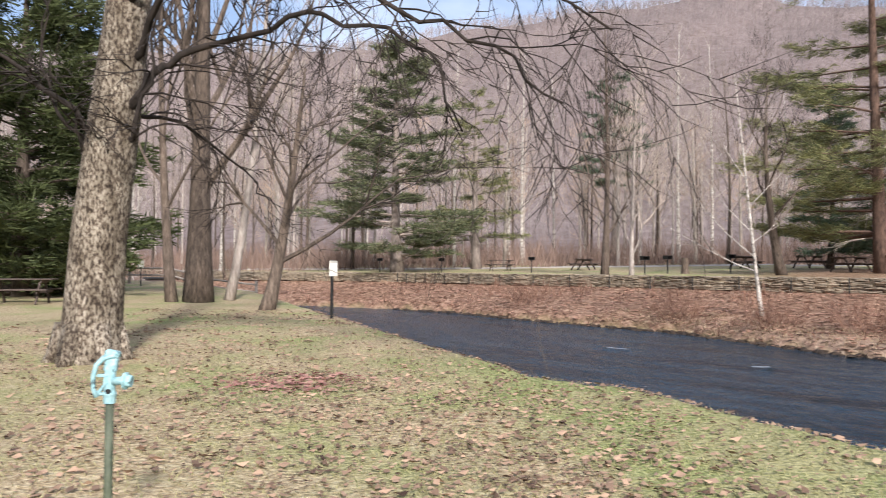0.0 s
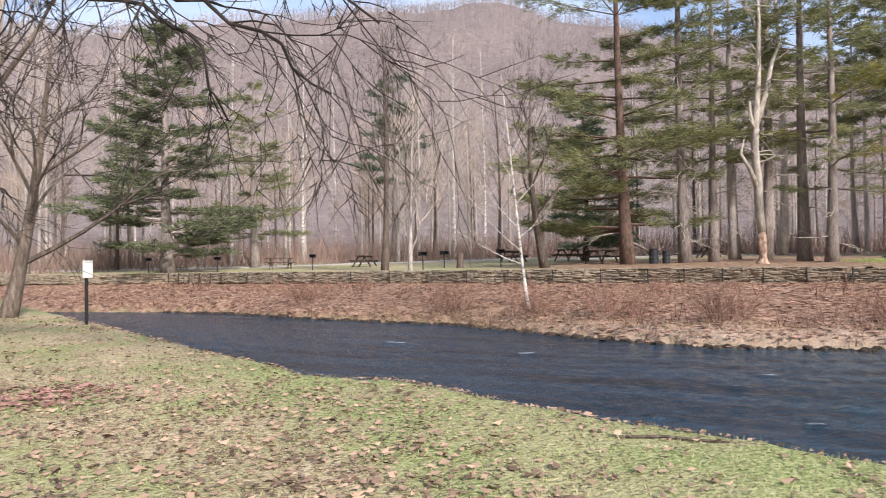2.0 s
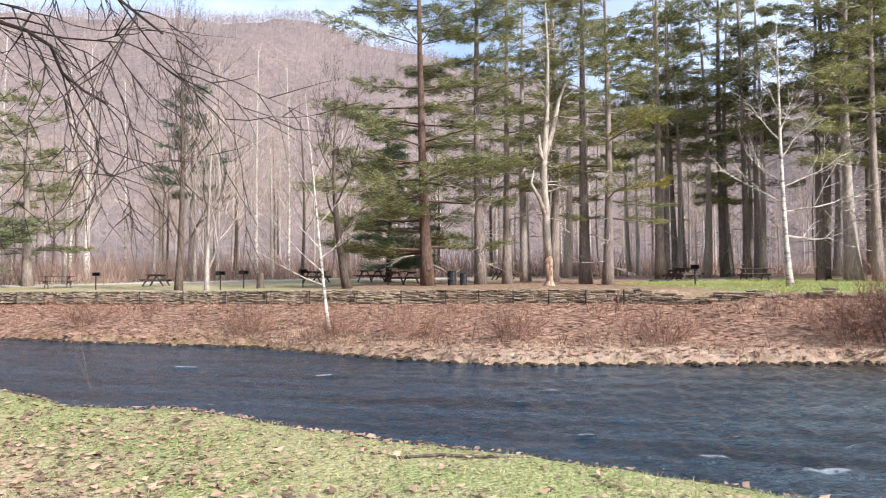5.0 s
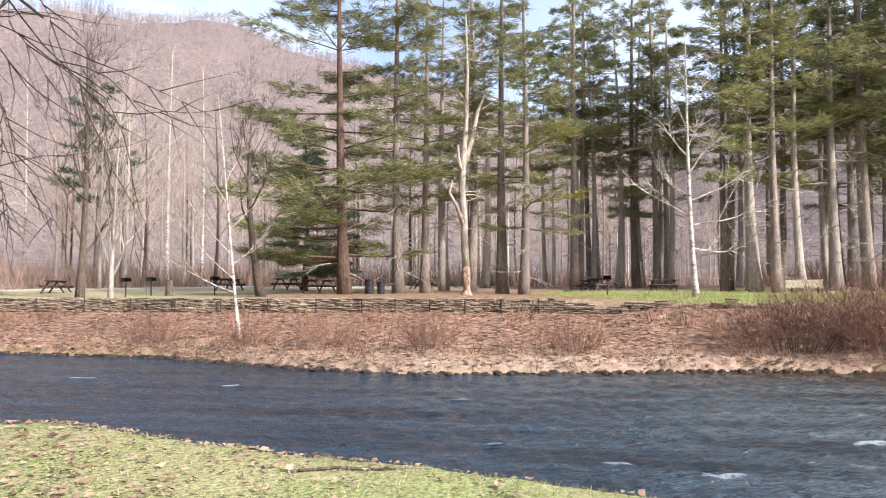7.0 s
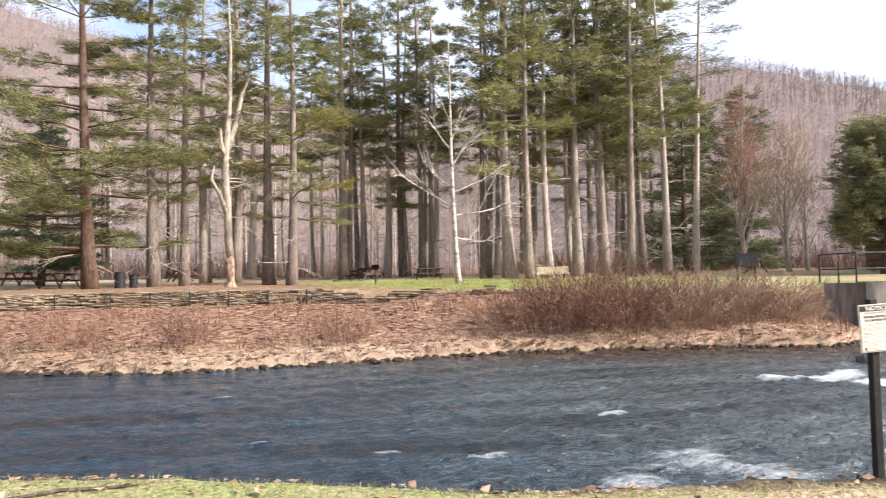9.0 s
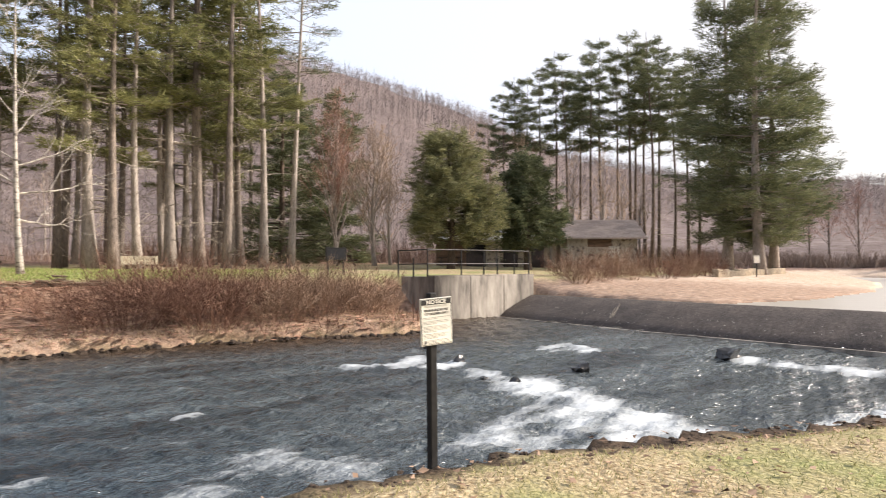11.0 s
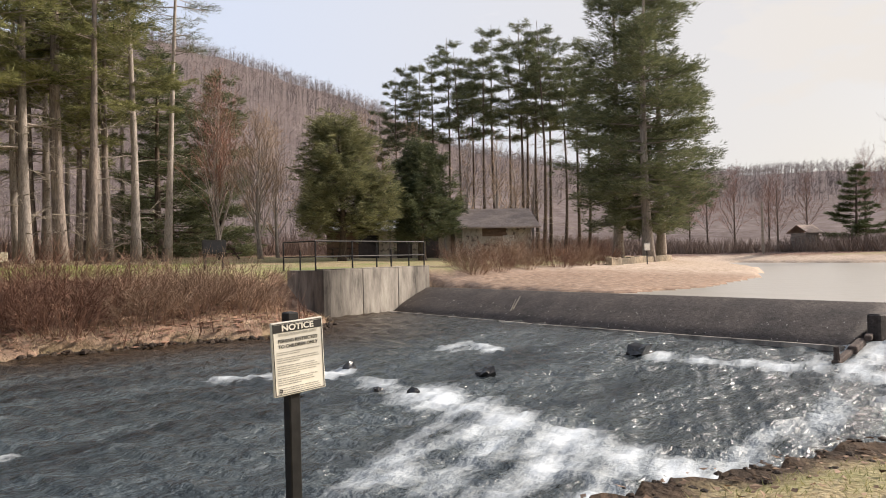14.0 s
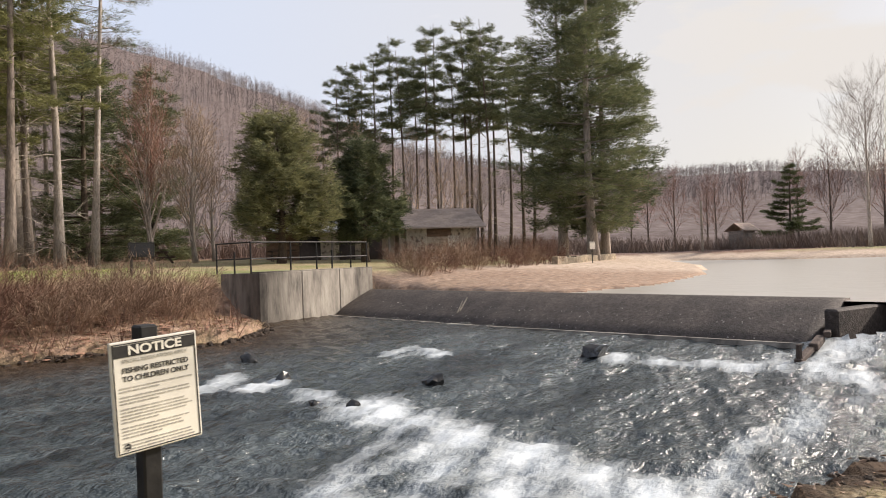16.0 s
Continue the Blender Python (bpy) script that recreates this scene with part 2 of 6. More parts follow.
RUBBLE = material("cream_rubble_masonry", [(0.36, (0.1, 0.08, 0.07)), (0.46, (0.5, 0.44, 0.36)), (0.8, (0.66, 0.6, 0.5))], 3.2, 0.9, 0.7, 6)
# near-black stand-in for the shade inside the building's openings
SHADED_GAP = material("shaded_gap", [(0.3, (0.02, 0.02, 0.022)), (0.7, (0.04, 0.04, 0.042))], 3, 0.1, spec=0.6)
CARVED = material("stripped_carved_wood", [(0.36, (0.12, 0.065, 0.045)), (0.5, (0.34, 0.225, 0.16)), (0.75, (0.6, 0.48, 0.39))], 9, 0.8, 0.6, 12, (1, 1, 0.4))
RUST_BIN = material("dark_steel_drum", [(0.3, (0.012, 0.013, 0.016)), (0.7, (0.03, 0.031, 0.036))], 6, 0.6, 0.2)
PALE_WOOD = material("pale_sunlit_board", [(0.3, (0.5, 0.45, 0.32)), (0.7, (0.66, 0.6, 0.46))], 8, 0.8, 0.3, 20, (1, 6, 6))
ORANGE = material("faded_orange_panel", [(0.3, (0.5, 0.2, 0.12)), (0.7, (0.65, 0.3, 0.2))], 4, 0.7)

# ---- mesh tools ----


class Shape:
    """Collects vertices and faces of one mesh."""

    def __init__(self):
        self.v, self.f = [], []

    def tube(self, pts, radii, n=6, cap=True):
        base = len(self.v)
        prev = None
        for i, p in enumerate(pts):
            a = pts[max(i - 1, 0)]
            b = pts[min(i + 1, len(pts) - 1)]
            d = Vector(b) - Vector(a)
            d = d.normalized() if d.length > 1e-9 else Vector((0, 0, 1))
            ref = prev if prev is not None else (Vector((1, 0, 0)) if abs(d.x) < 0.8 else Vector((0, 1, 0)))
            u = (ref - d * ref.dot(d)).normalized()
            prev = u
            q = d.cross(u)
            for k in range(n):
                c, s = math.cos(2 * math.pi * k / n) * radii[i], math.sin(2 * math.pi * k / n) * radii[i]
                self.v.append((p[0] + u.x * c + q.x * s, p[1] + u.y * c + q.y * s, p[2] + u.z * c + q.z * s))
        for i in range(len(pts) - 1):
            for k in range(n):
                k2 = (k + 1) % n
                self.f.append((base + i * n + k, base + i * n + k2, base + (i + 1) * n + k2, base + (i + 1) * n + k))
        if cap:
            self.f.append(tuple(base + k for k in reversed(range(n))))
            self.f.append(tuple(base + (len(pts) - 1) * n + k for k in range(n)))
        return self

    def poly(self, *pts):
        base = len(self.v)
        self.v.extend(tuple(p) for p in pts)
        self.f.append(tuple(range(base, base + len(pts))))
        return self

    def add(self, verts, faces):
        base = len(self.v)
        self.v.extend(verts)
        self.f.extend(tuple(base + i for i in f) for f in faces)
        return self

    def box(self, c, s, bev=0.0, m=None):
        """A block of size s round c, with its edges cut by bev, turned by the matrix m before it is set down."""
        hx, hy, hz = s[0] / 2, s[1] / 2, s[2] / 2
        bev = min(bev, hx * 0.9, hy * 0.9, hz * 0.9)
        bm = bmesh.new()
        bmesh.ops.create_cube(bm, size=1.0)
        for v in bm.verts:
            v.co = Vector((v.co.x * s[0], v.co.y * s[1], v.co.z * s[2]))
        if bev > 0:
            bmesh.ops.bevel(bm, geom=bm.edges[:], offset=bev, segments=1, affect="EDGES", profile=0.5)
        bm.verts.index_update()
        vs = [(m @ v.co if m else v.co) + Vector(c) for v in bm.verts]
        fs = [tuple(v.index for v in f.verts) for f in bm.faces]
        bm.free()
        return self.add([tuple(v) for v in vs], fs)

    def mesh(self, name):
        me = bpy.data.meshes.new(name)
        me.from_pydata(self.v, [], self.f)
        me.update()
        return me


def part(name, shape, mat, parent=None, label="", smooth=False):
    me = shape.mesh(name) if isinstance(shape, Shape) else shape
    me.materials.clear()
    me.materials.append(mat)
    if smooth:
        me.polygons.foreach_set("use_smooth", [True] * len(me.polygons))
    ob = new(name, me)
    if parent:
        ob.parent = parent
    if label:
        ob["label"] = label
    return ob


def thing(name, label, category, at=None, group="", kind=""):
    ob = new(name)
    ob.empty_display_size = 0.2
    if at is not None:
        ob.matrix_basis = at
    return tagged(ob, label, category, group, kind)


def rot(axis, deg):
    return Matrix.Rotation(radians(deg), 3, axis)


def scaled(m, sx, sy=None, sz=None):
    return m @ Matrix.Diagonal((sx, sy or sx, sz or sx, 1))


# ---- the lie of the land ----
NEAR = [(-90, 80), (-45, 60), (-25, 50), (-14, 41), (-7.1, 30.4), (-1.7, 17.5), (0.5, 12.2), (1.5, 9.8), (2.6, 8.95), (3.2, 7.5), (3.95, 6.2), (4.55, 5.2), (5.2, 3.95),
        (5.9, 2.8), (6.5, 2.05), (7.15, 1.2), (7.7, 0.6), (7.95, 0.0), (8.5, -1.3), (8.9, -2.1), (9.4, -3.1), (9.65, -4.1), (10.6, -7), (12, -11), (14.5, -17), (24, -45), (40, -200)]
SHORE = [(-90, 95), (-45, 76), (-30, 64), (-20, 56), (-10.3, 47.5), (-2.8, 43), (0.8, 39.4), (3, 35.3), (6.3, 30.7), (8.6, 27.9), (10.3, 22.8), (12.7, 17.2), (14, 16.4), (16.5, 14.1), (19.8, 11.2),
         (20.8, 9.9), (21.8, 8.4), (23.2, 6), (24.6, 3.3), (27.5, 2.6), (29.9, 2.9), (30.75, 3.25), (35.75, -0.9), (27.2, -6.8), (30.5, -11.4), (40, -18.4), (58, -27.5), (88, -38.5), (69, -43), (63, -52), (60, -80), (70, -250)]
TOP = [(-90, 104), (-40, 82), (-18, 57.5), (-2.5, 50.1), (0.8, 47.0), (9.9, 37.8), (17.6, 28.6), (22.5, 22.3), (25.5, 17.5), (28, 12.8), (30.5, 8), (33.4, 5.2), (32.3, 3.5), (36.2, -0.4), (38, -3), (44, -8), (54, -15.5), (68, -24), (92, -33),
       (97, -42), (76, -48), (70, -56), (67, -80), (77, -250)]
STONE_WALL = TOP[1:10]
WORLD_CORNERS_NEAR = [(40, -900), (-900, -900), (-900, 80)]
WORLD_CORNERS_FAR = [(900, -250), (900, 900), (-900, 900), (-900, 95)]
RIDGE_AZ = [-180, -100, -60, -24, 0, 10, 21, 30, 45, 52, 60, 67, 73, 81, 87, 95, 105, 114, 125, 134, 180]
RIDGE_EL = [6, 8, 10.5, 13.4, 15.8, 17.5, 17.6, 15.6, 12, 11, 12.4, 14.2, 14.2, 12.5, 10.6, 7.4, 5.4, 4.9, 4.8, 4.8, 5]


def inside(px, py, poly):
    res = np.zeros(px.shape, bool)
    n = len(poly)
    for i in range(n):
        (x1, y1), (x2, y2) = poly[i], poly[(i + 1) % n]
        if y1 == y2:
            continue
        c = ((y1 > py) != (y2 > py)) & (px < (x2 - x1) * (py - y1) / (y2 - y1) + x1)
        res ^= c
    return res


def dist(px, py, line):
    best = np.full(px.shape, 1e9)
    for (x1, y1), (x2, y2) in zip(line, line[1:]):
        dx, dy = x2 - x1, y2 - y1
        k = np.clip(((px - x1) * dx + (py - y1) * dy) / (dx * dx + dy * dy), 0, 1)
        best = np.minimum(best, np.hypot(px - x1 - k * dx, py - y1 - k * dy))
    return best


def sstep(v, a, b):
    k = np.clip((v - a) / (b - a), 0, 1)
    return k * k * (3 - 2 * k)


def wobble(x, y, s, seed=0.0):
    """Cheap smooth noise of about -1 to 1."""
    return (np.sin(x * s * 1.7 + 1.3 + seed) * np.cos(y * s * 1.3 - 0.7 + seed * 2) + 0.6 * np.sin(x * s * 3.1 - y * s * 2.3 + seed * 3) + 0.4 * np.cos(x * s * 5.3 + y * s * 4.7 + seed)) / 1.6


def river_level(x, y):
    return -0.95 + 0.22 * sstep(x + 0.25 * (6 - y), 8, 24)


def land(x, y):
    """Height and the kinds of ground: near lawn, leaf litter, sand, far lawn."""
    x, y = np.atleast_1d(np.asarray(x, float)), np.atleast_1d(np.asarray(y, float))
    near = inside(x, y, NEAR + WORLD_CORNERS_NEAR)
    far = inside(x, y, SHORE + WORLD_CORNERS_FAR)
    top = inside(x, y, TOP + WORLD_CORNERS_FAR)
    dn, ds, dt = dist(x, y, NEAR), dist(x, y, SHORE), dist(x, y, TOP)
    ax, ay = x - 0.5, y
    r, az = np.hypot(ax, ay), np.degrees(np.arctan2(ax, ay))
    pond = sstep(x + 0.9 * (-y), 30, 34) * (y < 0.5) > 0.5
    wl = np.where(pond, 0.05, river_level(x, y))
    z = np.full(x.shape, -1.5)
    zn = 0.017 * np.clip(y - 4, 0, 40) + 0.03 * wobble(x, y, 0.5) + 0.012 * wobble(x, y, 2.1)
    lip = sstep(dn, 0.0, 0.75)
    soft = zn * lip + (-0.34 + 0.05 * wobble(x, y, 1.7)) * (1 - lip)
    # downstream of the riffle the turf ends in a bare earth shelf with a sheer edge
    rim = 0.16 + 0.09 * wobble(x, y, 1.9, 2.0)
    shelf = zn - 0.13 * sstep(1.15 - dn, 0, 0.6) + 0.025 * wobble(x, y, 4.1) * (dn < 0.8)
    shelf = shelf + (-0.75 - shelf) * (1 - sstep(dn, rim - 0.06, rim + 0.1))
    cut = sstep(x + 0.15 * y, 4.6, 6.6)
    zn = soft * (1 - cut) + shelf * cut
    z = np.where(near, zn, z)
    stonewall = (x < 24.0)
    zt = np.where(stonewall, 0.62, np.where(x < 36, 0.9, 0.75))
    k = ds / np.maximum(ds + dt, 0.01)
    rise = np.where(pond | (x > 35), 0.0, 0.2 * sstep(ds, 0, 0.25))
    zb = wl + rise + (zt - wl - rise) * k ** 0.85 + 0.08 * wobble(x, y, 0.7) * sstep(ds, 0, 1.5) * sstep(dt, 0.3, 2)
    zb = np.maximum(zb - 1.1 * np.exp(-((x - 30.3) ** 2 + (y - 4.0) ** 2) / 2.4), np.minimum(zb, wl + 0.12))
    z = np.where(far & ~top, zb, z)
    zl = np.where(stonewall, 1.1, np.where(x < 36, 1.0, 0.85)) + 0.034 * np.minimum(dt, 32) + 0.03 * wobble(x, y, 0.23) * sstep(dt, 0.5, 3)
    z = np.where(top, zl, z)
    hill = sstep(r, 95, 620) * 625 * np.tan(np.radians(np.interp(az, RIDGE_AZ, RIDGE_EL))) * (1 + 0.03 * wobble(x, y, 0.02)) + sstep(r, 100, 160) * 1.2 * wobble(x, y, 0.05)
    hill = np.where(r > 630, hill * (1 - 0.25 * sstep(r, 630, 1400)), hill)
    z = np.where((far & top) | (near & (r > 95)), z + hill, z)
    grove = sstep(22 - np.hypot(x - 25, (y - 31) * 1.0), 6, 14)
    deep = sstep(np.where(top, dt, 0), 20, 30)
    mask = np.stack([sstep(r, 92, 118), np.maximum((far & ~top) * 0.95, np.maximum(deep, np.maximum(grove * top * 0.85, (r > 95) * 1.0))), (far & ~top) * (pond | (x > 35)) * (0.35 + 0.65 * sstep(x, 37, 47)), np.ones(x.shape)], 1)
    sandy = (far & ~top & ~pond & (x < 36)) * sstep(1.6 - ds, 0, 0.8) * sstep(x, 8, 14)
    mask[:, 2] = np.maximum(mask[:, 2], sandy * (0.45 - 0.25 * sstep(x, 18, 22)))
    wetmud = near * sstep(0.72 + 0.22 * wobble(x, y, 1.3) + 0.12 * wobble(x, y, 3.7) - dn, 0, 0.16) * sstep(x, 4.6, 7.0)
    mask[:, 3] = np.where(wetmud > 0, 1 - wetmud, 1)
    return z, mask


def ground_z(x, y):
    return float(land(x, y)[0][0])


def polar(r0, r1, nr, azs):
    rr = np.geomspace(r0, r1, nr)
    rr[0] = 0.0 if r0 < 1 else r0
    a = np.radians(azs)
    return 0.4 + rr[:, None] * np.sin(a)[None, :], rr[:, None] * np.cos(a)[None, :] + 0.2


def sheet(name, X, Y, Z, keep=None, closed=False):
    nr, na = X.shape
    idx = np.arange(nr * na).reshape(nr, na)
    if closed:
        idx = np.concatenate([idx, idx[:, :1]], 1)
    q = np.stack([idx[:-1, :-1], idx[:-1, 1:], idx[1:, 1:], idx[1:, :-1]], -1).reshape(-1, 4)[:, ::-1]
    if keep is not None:
        q = q[keep.reshape(-1)[q].any(1)]
    used = np.unique(q)
    remap = np.zeros(nr * na, int)
    remap[used] = np.arange(len(used))
    co = np.stack([X.ravel(), Y.ravel(), Z.ravel()], 1)[used]
    me = bpy.data.meshes.new(name)
    me.from_pydata(co.tolist(), [], remap[q].tolist())
    me.polygons.foreach_set("use_smooth", [True] * len(me.polygons))
    me.update()
    return me, used


AZS = np.concatenate([np.arange(-180, -50, 5.0), np.arange(-50, 130, 0.52), np.arange(130, 180, 5.0)])
X, Y = polar(0.25, 2400, 320, AZS)
Z, MASK = land(X.ravel(), Y.ravel())
me, used = sheet("ground", X, Y, Z.reshape(X.shape), closed=True)
zone = me.color_attributes.new("zone", "FLOAT_COLOR", "POINT")
zone.data.foreach_set("color", MASK[used].astype(np.float32).ravel())


mud_amount = me.attributes.new("mud", "FLOAT", "POINT")
mud_amount.data.foreach_set("value", (1 - MASK[used][:, 3]).astype(np.float32))
green_bias = me.attributes.new("greener", "FLOAT", "POINT")
gx, gy = X.ravel()[used], Y.ravel()[used]
green_bias.data.foreach_set("value", (sstep(gx + 0.25 * gy + 0.8 * wobble(gx, gy, 0.6), 1.6, 4.0) * sstep(gy, 1.2, 3.2) * 0.85 * (np.hypot(gx, gy) < 40)).astype(np.float32))


def ground_material():
    m = bpy.data.materials.new("lawn_litter_and_sand")
    m.use_nodes = True
    t = m.node_tree
    b = t.nodes["Principled BSDF"]
    b.inputs["Roughness"].default_value = 0.95
    b.inputs["Specular IOR Level"].default_value = 0.15
    co = t.nodes.new("ShaderNodeTexCoord")

    def noise_ramp(scale, stops, detail=6.0):
        n = t.nodes.new("ShaderNodeTexNoise")
        n.inputs["Scale"].default_value, n.inputs["Detail"].default_value, n.inputs["Roughness"].default_value = scale, detail, 0.62
        t.links.new(co.outputs["Object"], n.inputs["Vector"])
        r = t.nodes.new("ShaderNodeValToRGB")
        els = r.color_ramp.elements
        while len(els) < len(stops):
            els.new(0.5)
        for e, (p, c) in zip(els, stops):
            e.position, e.color = p, (*c, 1)
        t.links.new(n.outputs["Fac"], r.inputs["Fac"])
        return r.outputs["Color"], n.outputs["Fac"]

    def mix(fac, a, b2, kind="MIX"):
        x = t.nodes.new("ShaderNodeMixRGB")
        x.blend_type = kind
        if isinstance(fac, float):
            x.inputs[0].default_value = fac
        else:
            t.links.new(fac, x.inputs[0])
        t.links.new(a, x.inputs[1])
        t.links.new(b2, x.inputs[2])
        return x.outputs[0]

    green, _ = noise_ramp(26.0, [(0.3, (0.1, 0.13, 0.035)), (0.5, (0.26, 0.28, 0.11)), (0.7, (0.44, 0.42, 0.22))])
    straw, _ = noise_ramp(20.0, [(0.3, (0.16, 0.11, 0.06)), (0.5, (0.38, 0.3, 0.18)), (0.7, (0.57, 0.48, 0.32))])
    patch, _ = noise_ramp(0.55, [(0.34, (0, 0, 0)), (0.56, (1, 1, 1))], 4.0)
    gb = t.nodes.new("ShaderNodeAttribute")
    gb.attribute_name = "greener"
    less = t.nodes.new("ShaderNodeMath")
    less.operation, less.use_clamp = "MULTIPLY_ADD", True
    less.inputs[1].default_value = -0.75
    t.links.new(gb.outputs["Fac"], less.inputs[0])
    t.links.new(patch, less.inputs[2])
    lawn = mix(less.outputs[0], green, straw)
    lit, _ = noise_ramp(4.0, [(0.3, (0.07, 0.04, 0.03)), (0.46, (0.21, 0.12, 0.083)), (0.58, (0.35, 0.215, 0.15)), (0.74, (0.52, 0.39, 0.29))])
    sand, _ = noise_ramp(2.5, [(0.3, (0.4, 0.3, 0.22)), (0.55, (0.58, 0.46, 0.36)), (0.75, (0.7, 0.59, 0.48))])
    mud, _ = noise_ramp(6.0, [(0.3, (0.035, 0.025, 0.018)), (0.7, (0.11, 0.075, 0.05))])
    at = t.nodes.new("ShaderNodeAttribute")
    at.attribute_name = "zone"
    sep = t.nodes.new("ShaderNodeSeparateColor")
    t.links.new(at.outputs["Color"], sep.inputs[0])
    # hill ground greyed towards mauve, standing in for distance haze
    hilly, _ = noise_ramp(0.35, [(0.3, (0.12, 0.09, 0.08)), (0.55, (0.19, 0.15, 0.14)), (0.75, (0.27, 0.225, 0.21))])
    c = mix(sep.outputs[1], lawn, lit)
    c = mix(sep.outputs[0], c, hilly)
    c = mix(sep.outputs[2], c, sand)
    ma = t.nodes.new("ShaderNodeAttribute")
    ma.attribute_name = "mud"
    c = mix(ma.outputs["Fac"], c, mud)
    t.links.new(c, b.inputs["Base Color"])
    n = t.nodes.new("ShaderNodeTexNoise")
    n.inputs["Scale"].default_value, n.inputs["Detail"].default_value = 22.0, 5.0
    t.links.new(co.outputs["Object"], n.inputs["Vector"])
    bp = t.nodes.new("ShaderNodeBump")
    bp.inputs["Strength"].default_value, bp.inputs["Distance"].default_value = 0.8, 0.05
    t.links.new(n.outputs["Fac"], bp.inputs["Height"])
    t.links.new(bp.outputs[0], b.inputs["Normal"])
    return m


ground = part("ground", me, ground_material())
tagged(ground, "winter lawns, leaf-littered banks, sandy beach and wooded hills", "ground", kind="structure")

# ---- river and pond ----
FOAM_LINES = [  # line, width, strength
    ([(15.6, 0.1), (14.4, -0.5), (13.2, -1.1), (12.3, -1.6), (11.5, -2.0), (10.6, -2.4)], 0.5, 1.0), ([(13.0, -0.5), (12.2, -0.9), (11.4, -1.2), (10.6, -1.8)], 0.8, 0.78),
    ([(12.8, -0.2), (11.8, 0.3), (11.2, 0.4), (10.4, -0.6)], 0.7, 0.65), ([(9.9, -1.5), (9.3, -0.4), (8.9, 0.6), (9.0, 1.4)], 0.55, 1.05), ([(9.0, 1.4), (9.6, 2.0), (10.2, 3.1)], 0.45, 0.6), ([(8.2, 1.6), (8.4, 2.6), (8.9, 3.6)], 0.4, 0.55), ([(16.9, 1.0), (15.6, 0.2)], 0.3, 0.8),
    ([(17.5, 3.6), (17.6, 2.7), (18.4, 2.4), (18.8, 2.4)], 0.3, 0.9), ([(17.4, 2.0), (17.8, 1.4)], 0.25, 1.0), ([(20.4, -0.7), (21.6, -1.3), (20.0, -1.8)], 0.28, 0.85),
    ([(18.5, -5.0), (17.5, -5.4), (17.2, -6.2), (16.6, -6.8)], 0.5, 0.8), ([(19.2, -11.4), (17.6, -9.1), (16.3, -7.6), (15.2, -7.4)], 0.6, 0.85), ([(14.6, -7.6), (14.1, -7.0), (13.1, -5.6), (12.4, -4.5), (11.8, -3.8), (11.0, -3.0)], 0.4, 0.6),
    ([(4.9, 22.4), (5.3, 22.0)], 0.12, 0.9), ([(8.45, 6.85), (8.6, 6.7)], 0.11, 0.9), ([(8.05, 8.85), (8.15, 8.75)], 0.08, 0.9), ([(7.5, 18.2), (7.8, 18.0)], 0.09, 0.9), ([(8.3, 4.9), (8.9, 4.2), (9.6, 3.4)], 0.3, 0.4),
    ([(10.6, 12.9), (10.8, 12.75)], 0.09, 0.8), ([(6.3, 10.2), (6.4, 10.1)], 0.08, 0.8), ([(12.4, 5.3), (12.7, 5.1)], 0.1, 0.7), ([(9.1, 11.9), (9.25, 11.75)], 0.08, 0.8), ([(9.5, 9.6), (9.7, 9.4)], 0.1, 0.8), ([(8.9, 5.7), (9.2, 5.4)], 0.12, 0.8)]
WAZ = np.arange(-56, 142, 0.36)
X, Y = polar(3.2, 130, 380, WAZ)
xr, yr = X.ravel(), Y.ravel()
inn = inside(xr, yr, NEAR + WORLD_CORNERS_NEAR) & (dist(xr, yr, NEAR) > 0.7)
inf = inside(xr, yr, SHORE + WORLD_CORNERS_FAR) & (dist(xr, yr, SHORE) > 0.9)
DAM_FOOT, DAM_CREST = [(33.0, 0.75), (18.3, -8.85)], [(35.6, -0.75), (20.0, -10.9)]


def past_dam(x, y):
    """How far a place lies upstream of the weir's toe."""
    (x1, y1), (x2, y2) = DAM_FOOT
    return ((y2 - y1) * (x - x1) - (x2 - x1) * (y - y1)) / math.hypot(x2 - x1, y2 - y1)


FLIP = -1.0 if past_dam(30, -12) < 0 else 1.0
up = FLIP * past_dam(xr, yr)
keep = ~inn & ~inf & (up < np.where(xr > 18, 0.6, 3.5))
foam = np.zeros(xr.shape)
for line, wd, amp in FOAM_LINES:
    foam = np.maximum(foam, 0.9 * amp * np.exp(-(dist(xr, yr, line) / (1.35 * wd)) ** 2))
edge = np.exp(-(dist(xr, yr, NEAR) / 0.5) ** 2) * (xr > 8.2) * (yr < 1.0)
foam = np.maximum(foam, 0.7 * edge)
rough_water = sstep(xr + 0.6 * (5 - yr), 3, 16)
Zw = river_level(xr, yr) + (0.012 + 0.03 * rough_water) * (wobble(xr * 0.9 + yr * 0.5, yr * 1.1 - xr * 0.4, 2.6) + 0.7 * wobble(xr, yr, 5.3, 2.0)) + foam * 0.05 * (1 + 0.6 * wobble(xr, yr, 3.7, 1.0))
Zw += np.where(up > -0.2, 0.18 * np.clip(up + 0.2, 0, 4), 0) * (xr < 18.6)
me, used = sheet("river_water", X, Y, Zw.reshape(X.shape), keep=keep)
fa = me.color_attributes.new("foam", "FLOAT_COLOR", "POINT")
silt = np.exp(-((dist(xr, yr, SHORE)) / 3.4) ** 2) * sstep(xr, 13, 21)
fc = np.stack([foam, silt, rough_water, np.ones_like(foam)], 1)
fa.data.foreach_set("color", fc[used].astype(np.float32).ravel())


